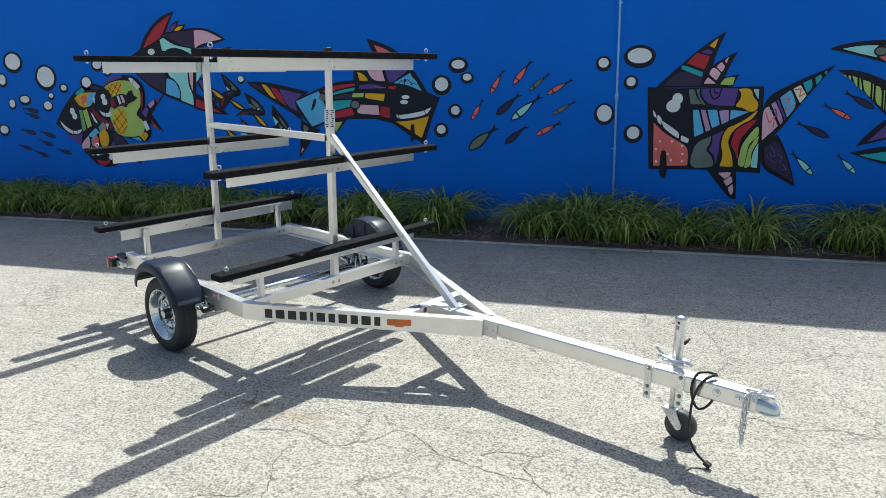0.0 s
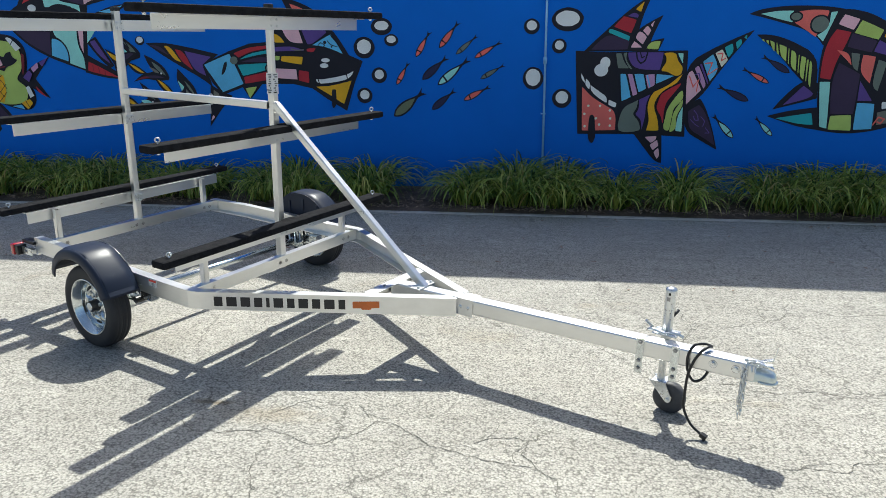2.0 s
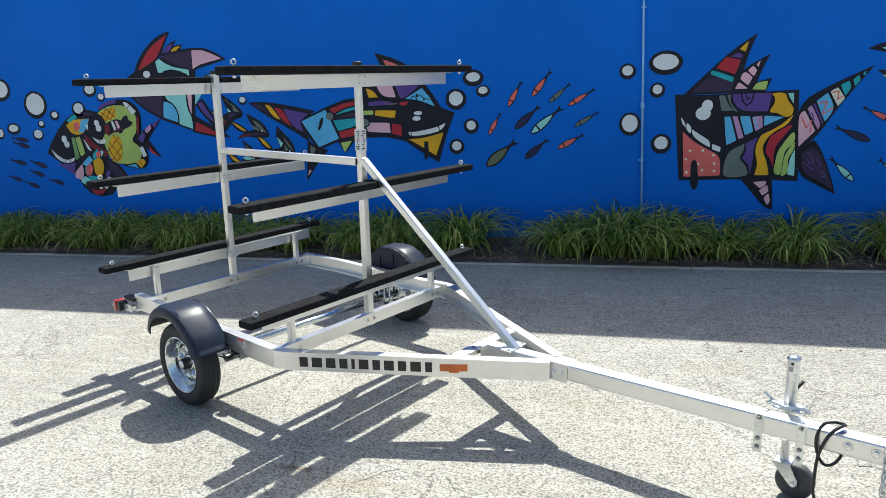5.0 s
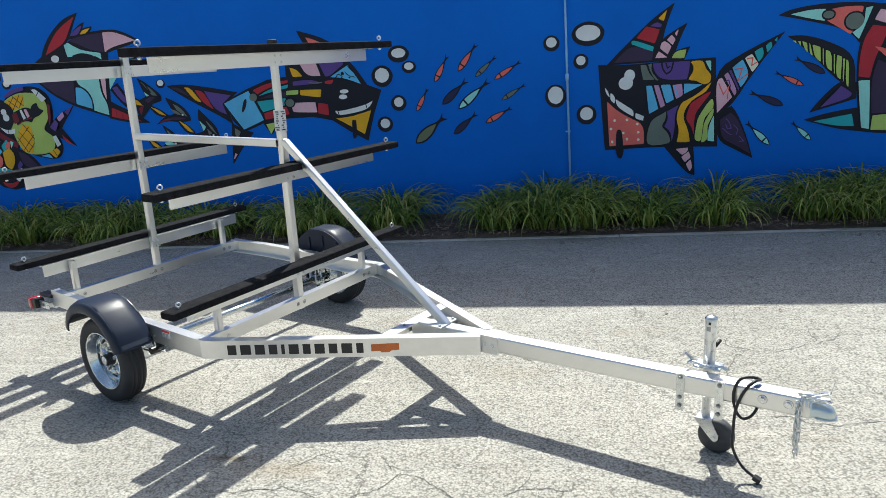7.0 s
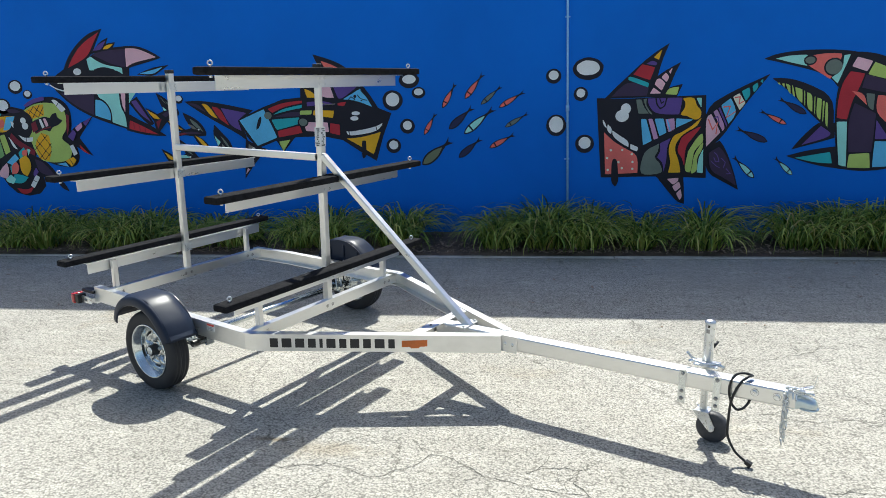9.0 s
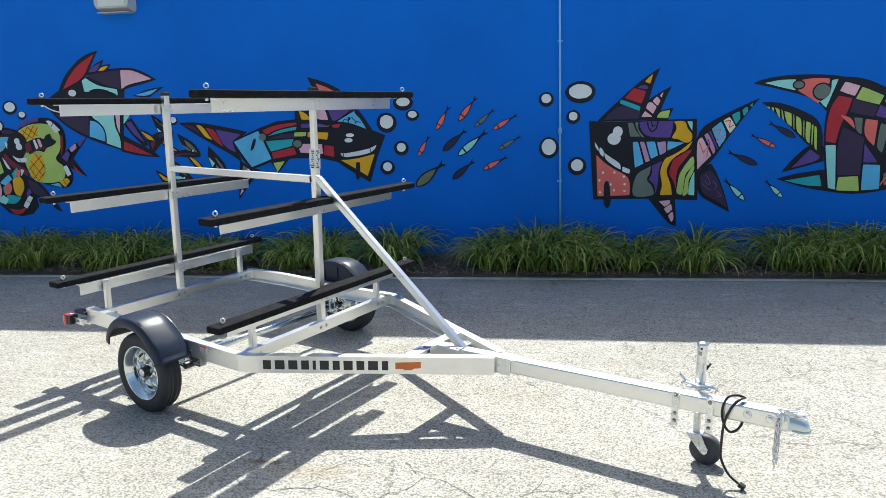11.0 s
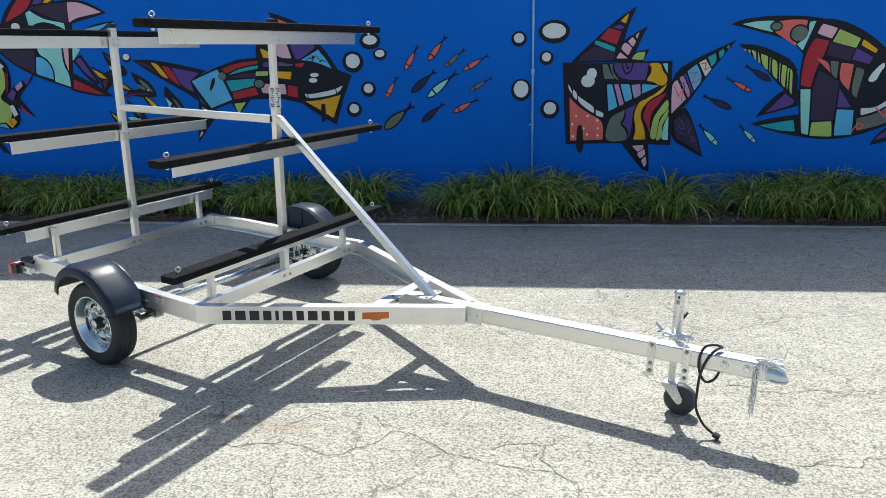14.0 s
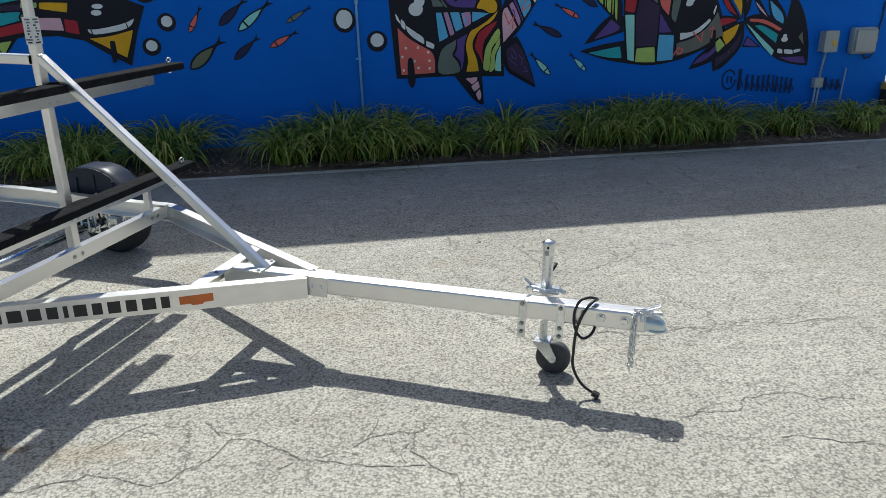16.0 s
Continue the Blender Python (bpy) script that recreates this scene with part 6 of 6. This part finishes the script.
patch(round_shape, "red", -20, -59, -5, -62, 6, -57, 0, -66, -13, -68)
patch(round_shape, "white", 1, -56, 11, -42, 17, -45, 6, -60)
stroke(round_shape, "ink", 0.8, 6, -49, 12, -52)
patch(round_shape, "purple", 7, -40, 13, -32, 16, -38, 9, -45)
patch(round_shape, "lime", 4, 36, 20, 48, 39, 51, 56, 48, 66, 38, 65, 18, 57, 5, 67, -5, 67, -17, 59, -24, 40, -26, 23, -22, 15, -8, 10, 11, soft=True)
patch(round_shape, "yellow", 5, 37, 19, 47, 37, 49, 36, 35, 21, 31, 9, 30)
stroke(round_shape, "ink", 0.8, 7, 37, 19, 30)
stroke(round_shape, "ink", 0.8, 14, 43, 28, 32)
stroke(round_shape, "ink", 0.8, 21, 48, 35, 35)
stroke(round_shape, "ink", 0.8, 10, 31, 23, 47)
stroke(round_shape, "ink", 0.8, 19, 31, 32, 49)
stroke(round_shape, "ink", 0.8, 28, 33, 37, 46)
patch(round_shape, "yellow", 16, -2, 28, 13, 39, 9, 40, -10, 34, -24, 21, -21)
stroke(round_shape, "ink", 0.8, 20, 4, 36, -17)
stroke(round_shape, "ink", 0.8, 17, -3, 28, -23)
stroke(round_shape, "ink", 0.8, 28, 13, 41, -7)
stroke(round_shape, "ink", 0.8, 37, 10, 16, -9)
stroke(round_shape, "ink", 0.8, 41, -1, 21, -21)
stroke(round_shape, "ink", 0.8, 40, -11, 28, -23)
patch(round_shape, "ink", -11, 22, -5, 35, 8, 42, 19, 34, 19, 19, 9, 5, -2, 4, -9, 12)
patch(round_shape, "ink", 19, 28, 36, 34, 44, 31, 47, 36, 54, 38, 55, 31, 62, 28, 55, 22, 46, 20, 42, 14, 34, 17, 20, 12)
patch(round_shape, "maroon", 16, 25, 23, 28, 25, 17, 17, 13)
dot(round_shape, "white", 5, 29, 4.0, 4.1)
dot(round_shape, "white", 7, 22, 4.5, 4.5)
patch(round_shape, "white", 28, 30, 31, 31, 35, 20, 31, 18)
patch(round_shape, "pink", 34, 31, 38, 31, 41, 22, 37, 20)
patch(round_shape, "white", -5, 11, 5, 6, 16, 8, 15, 2, 3, 1)
stroke(round_shape, "ink", 0.8, 6, 7, 6, 0)
stroke(round_shape, "maroon", 1.4, 21, 12, 33, 18, 44, 20)
patch(round_shape, "purple", 9, 48, 22, 56, 40, 59, 40, 54, 24, 51, 14, 46)
patch(round_shape, "white", 50, 54, 56, 55, 69, 42, 62, 38)
stroke(round_shape, "ink", 0.9, 60, 51, 56, 46)
patch(round_shape, "maroon", 68, 36, 72, 34, 70, 18, 66, 9, 66, 19)
patch(round_shape, "white", 67, -5, 72, -3, 77, -15, 71, -18)
patch(round_shape, "yellow", 58, -24, 70, -19, 74, -24, 66, -32)
stroke(round_shape, "ink", 0.8, 64, -21, 68, -29)
patch(round_shape, "sky", 45, -28, 58, -26, 62, -32)
patch(round_shape, "purple", 66, 7, 75, 16, 79, 11, 73, 1)
patch(round_shape, "mauve", 78, 18, 88, 25, 89, 19, 81, 13)
patch(round_shape, "purple", 90, 25, 103, 31, 94, 20)
patch(round_shape, "red", 81, -3, 95, -17, 83, -11)

feather_shape = mural_shape(-4.86, 1.34, "painted cluster of small yellow and grey spikes")
ink(feather_shape, -36, 48, -27, 43, -16, 34, -7, 26, -8, 19, -20, 16, -32, 13, -41, 8, -34, 19, -28, 26, -32, 36)
ink(feather_shape, -27, 15, -14, 11, -1, 1, -8, -1, -19, 3)
ink(feather_shape, -3, 23, 8, 18, 20, 10, 27, -2, 26, -7, 11, -8, -4, -5, -20, -9, -8, 0, 7, 3, 1, 12)
ink(feather_shape, 7, -4, 19, -9, 29, -19, 30, -24, 17, -21)
ink(feather_shape, 38, 7, 48, -4, 58, -15, 61, -28, 51, -30, 37, -27, 27, -23, 41, -20, 35, -7)
ink(feather_shape, -13, -9, -1, -17, 8, -27, 15, -36, -4, -38, -16, -35, -4, -29)
ink(feather_shape, -37, -22, -23, -29, -15, -38, -29, -38)
patch(feather_shape, "grey", -26, 39, -17, 32, -11, 23, -18, 24, -23, 32)
patch(feather_shape, "aqua", -29, 31, -23, 26, -26, 22)
patch(feather_shape, "taupe", -34, 15, -25, 20, -17, 19, -27, 16)
patch(feather_shape, "yellow", -24, 13, -14, 9, -4, 1, -13, 3)
patch(feather_shape, "grey", 6, 15, 16, 9, 23, -2, 16, 2, 9, 8)
patch(feather_shape, "taupe", 2, 9, 10, 6, 15, 1, 8, 2)
patch(feather_shape, "plum", -5, -2, 10, -1, 21, -4, 4, -5)
patch(feather_shape, "maroon", -16, -7, -6, -2, 2, -4)
patch(feather_shape, "yellow", 11, -6, 20, -11, 28, -21, 20, -19)
patch(feather_shape, "grey", 45, -7, 52, -14, 58, -25, 51, -19)
patch(feather_shape, "aqua", 37, -7, 45, -15, 41, -20)
patch(feather_shape, "taupe", 46, -17, 52, -23, 47, -25)
patch(feather_shape, "grey", -8, -15, 1, -24, 6, -31, -4, -25)
patch(feather_shape, "aqua", -13, -31, -4, -30, 2, -34, -10, -35)
patch(feather_shape, "yellow", -33, -26, -23, -32, -18, -37, -27, -36)
dot(feather_shape, "white", -16, 23, 1.3, 1.2)
dot(feather_shape, "white", 17, 1, 1.3, 1.1)
dot(feather_shape, "white", 53, -25, 1.2, 1.1)
dot(feather_shape, "white", 2, -33, 1.3, 1.2)
ink(feather_shape, -52, 30, -36, 22, -29, 14, -42, 12)
ink(feather_shape, -42, 19, -24, 27, -9, 25, -22, 14, -39, -4, -42, 12)
ink(feather_shape, -34, 46, -26, 42, -19, 29, -26, 31)
patch(feather_shape, "yellow", -50, 27, -38, 21, -33, 15, -42, 16)
patch(feather_shape, "maroon", -39, 12, -31, 16, -37, 3)
patch(feather_shape, "plum", -30, 21, -22, 25, -15, 24, -25, 17)
patch(feather_shape, "grey", -31, 43, -27, 40, -22, 32)

bubble(-0.27, 1.87, 0.056, 0.053, 0.031)
bubble(0.12, 1.94, 0.130, 0.083, 0.043)
bubble(0.04, 1.66, 0.050, 0.049, 0.031)
bubble(-0.24, 1.31, 0.083, 0.093, 0.032)
bubble(0.09, 1.09, 0.070, 0.069, 0.038)
bubble(-2.18, 1.65, 0.083, 0.080, 0.041)
bubble(-1.86, 1.73, 0.054, 0.040, 0.027)
bubble(-2.01, 1.34, 0.055, 0.054, 0.035)
bubble(-2.19, 1.11, 0.056, 0.054, 0.035)
bubble(-1.97, 1.88, 0.082, 0.052, 0.041)
bubble(-8.62, 2.02, 0.133, 0.111, 0.041)
bubble(-8.07, 1.80, 0.149, 0.142, 0.040)
bubble(-7.78, 1.65, 0.049, 0.039, 0.029)
bubble(-7.38, 1.72, 0.077, 0.070, 0.029)
bubble(-8.02, 1.54, 0.040, 0.032, 0.020)
bubble(-8.10, 1.40, 0.071, 0.057, 0.020)
bubble(-8.50, 1.49, 0.082, 0.049, 0.031)
bubble(-8.74, 1.43, 0.052, 0.057, 0.021)
bubble(-8.86, 1.77, 0.062, 0.073, 0.031)
bubble(-8.96, 1.05, 0.074, 0.059, 0.032)
bubble(-7.16, 1.96, 0.075, 0.061, 0.028)
bubble(-7.00, 1.86, 0.046, 0.038, 0.019)
bubble(-4.92, 1.74, 0.042, 0.036, 0.017)

dart(-1.58, 1.53, -1.41, 1.82, "salmon", 0.15)
dart(-1.31, 1.63, -1.08, 1.92, "salmon", 0.15)
dart(-1.12, 1.56, -0.87, 1.77, "grey", 0.13)
dart(-0.91, 1.52, -0.60, 1.70, "salmon", 0.13)
dart(-1.81, 1.22, -1.66, 1.48, "salmon", 0.15)
dart(-1.51, 1.28, -1.21, 1.54, "dusk", 0.17)
dart(-1.33, 1.22, -0.96, 1.52, "aqua", 0.15)
dart(-0.84, 1.29, -0.56, 1.45, "grey", 0.13)
dart(-1.03, 1.05, -0.72, 1.21, "salmon", 0.15)
dart(-1.85, 0.86, -1.48, 1.16, "olive", 0.2)
dart(-1.40, 0.94, -1.12, 1.17, "dusk", 0.17)
dart(2.31, 1.25, 2.01, 1.41, "salmon", 0.13)
dart(2.12, 1.06, 1.77, 1.22, "dusk", 0.15)
dart(2.00, 0.65, 1.75, 0.91, "aqua", 0.15)
dart(2.41, 0.68, 2.20, 0.89, "aqua", 0.15)
dart(2.51, 1.36, 2.20, 1.54, "dusk", 0.15)
dart(-8.27, 1.22, -8.56, 1.30, "dusk", 0.16)
dart(-8.37, 0.99, -8.66, 1.06, "dusk", 0.16)
dart(-8.03, 0.94, -8.32, 1.04, "dusk", 0.16)
dart(-8.10, 0.82, -8.36, 0.91, "dusk", 0.16)
dart(-8.49, 0.76, -8.74, 0.83, "dusk", 0.16)
dart(-8.21, 0.66, -8.47, 0.75, "dusk", 0.16)
dart(-7.79, 0.71, -8.06, 0.78, "dusk", 0.16)
dart(-8.27, 1.31, -8.57, 1.36, "dusk", 0.16)

# the painter's name stays a row of plain dark bars
signature = tagged(new("mural_lettering"), "dark painted lettering low on the blue wall", "mural lettering")
signature.location = (4.05, WALL_Y, 0.35)
for k in range(11):
    a, b = [radians(28 + 30 * j) for j in (k, k + 1)]
    sheet(signature, "lettering_bar", "faded", [(9 + 9 * math.cos(a), 17 + 12 * math.sin(a)), (9 + 9 * math.cos(b), 17 + 12 * math.sin(b)), (9 + 7.2 * math.cos(b), 17 + 9.8 * math.sin(b)), (9 + 7.2 * math.cos(a), 17 + 9.8 * math.sin(a))])
sheet(signature, "lettering_bar", "faded", [(6.5, 13), (8.3, 13), (8.3, 21), (6.5, 21)])
sheet(signature, "lettering_bar", "faded", [(11, 13), (12.8, 13), (12.8, 21), (11, 21)])
x = 20
for wide, lo, hi in ((10, 4, 29), (7, 3, 22), (7, 3, 21), (7, 2, 20), (6, 1, 21), (7, 1, 21), (4, 0, 20), (6, 0, 19), (6, -1, 18), (6, -1, 17), (7, -2, 16), (0, 0, 0), (9, 0, 15), (7, 0, 13), (9, -1, 12)):
    if not wide:
        x = 130
        continue
    sheet(signature, "lettering_bar", "faded", [(x, lo), (x + wide * 0.40, lo), (x + wide * 0.46, hi), (x + wide * 0.06, hi)])
    sheet(signature, "lettering_bar", "faded", [(x + wide * 0.40, (lo + hi) / 2 - 1), (x + wide * 0.75, lo + 2), (x + wide * 0.8, lo + 5), (x + wide * 0.43, (lo + hi) / 2 + 2)])
    x += wide
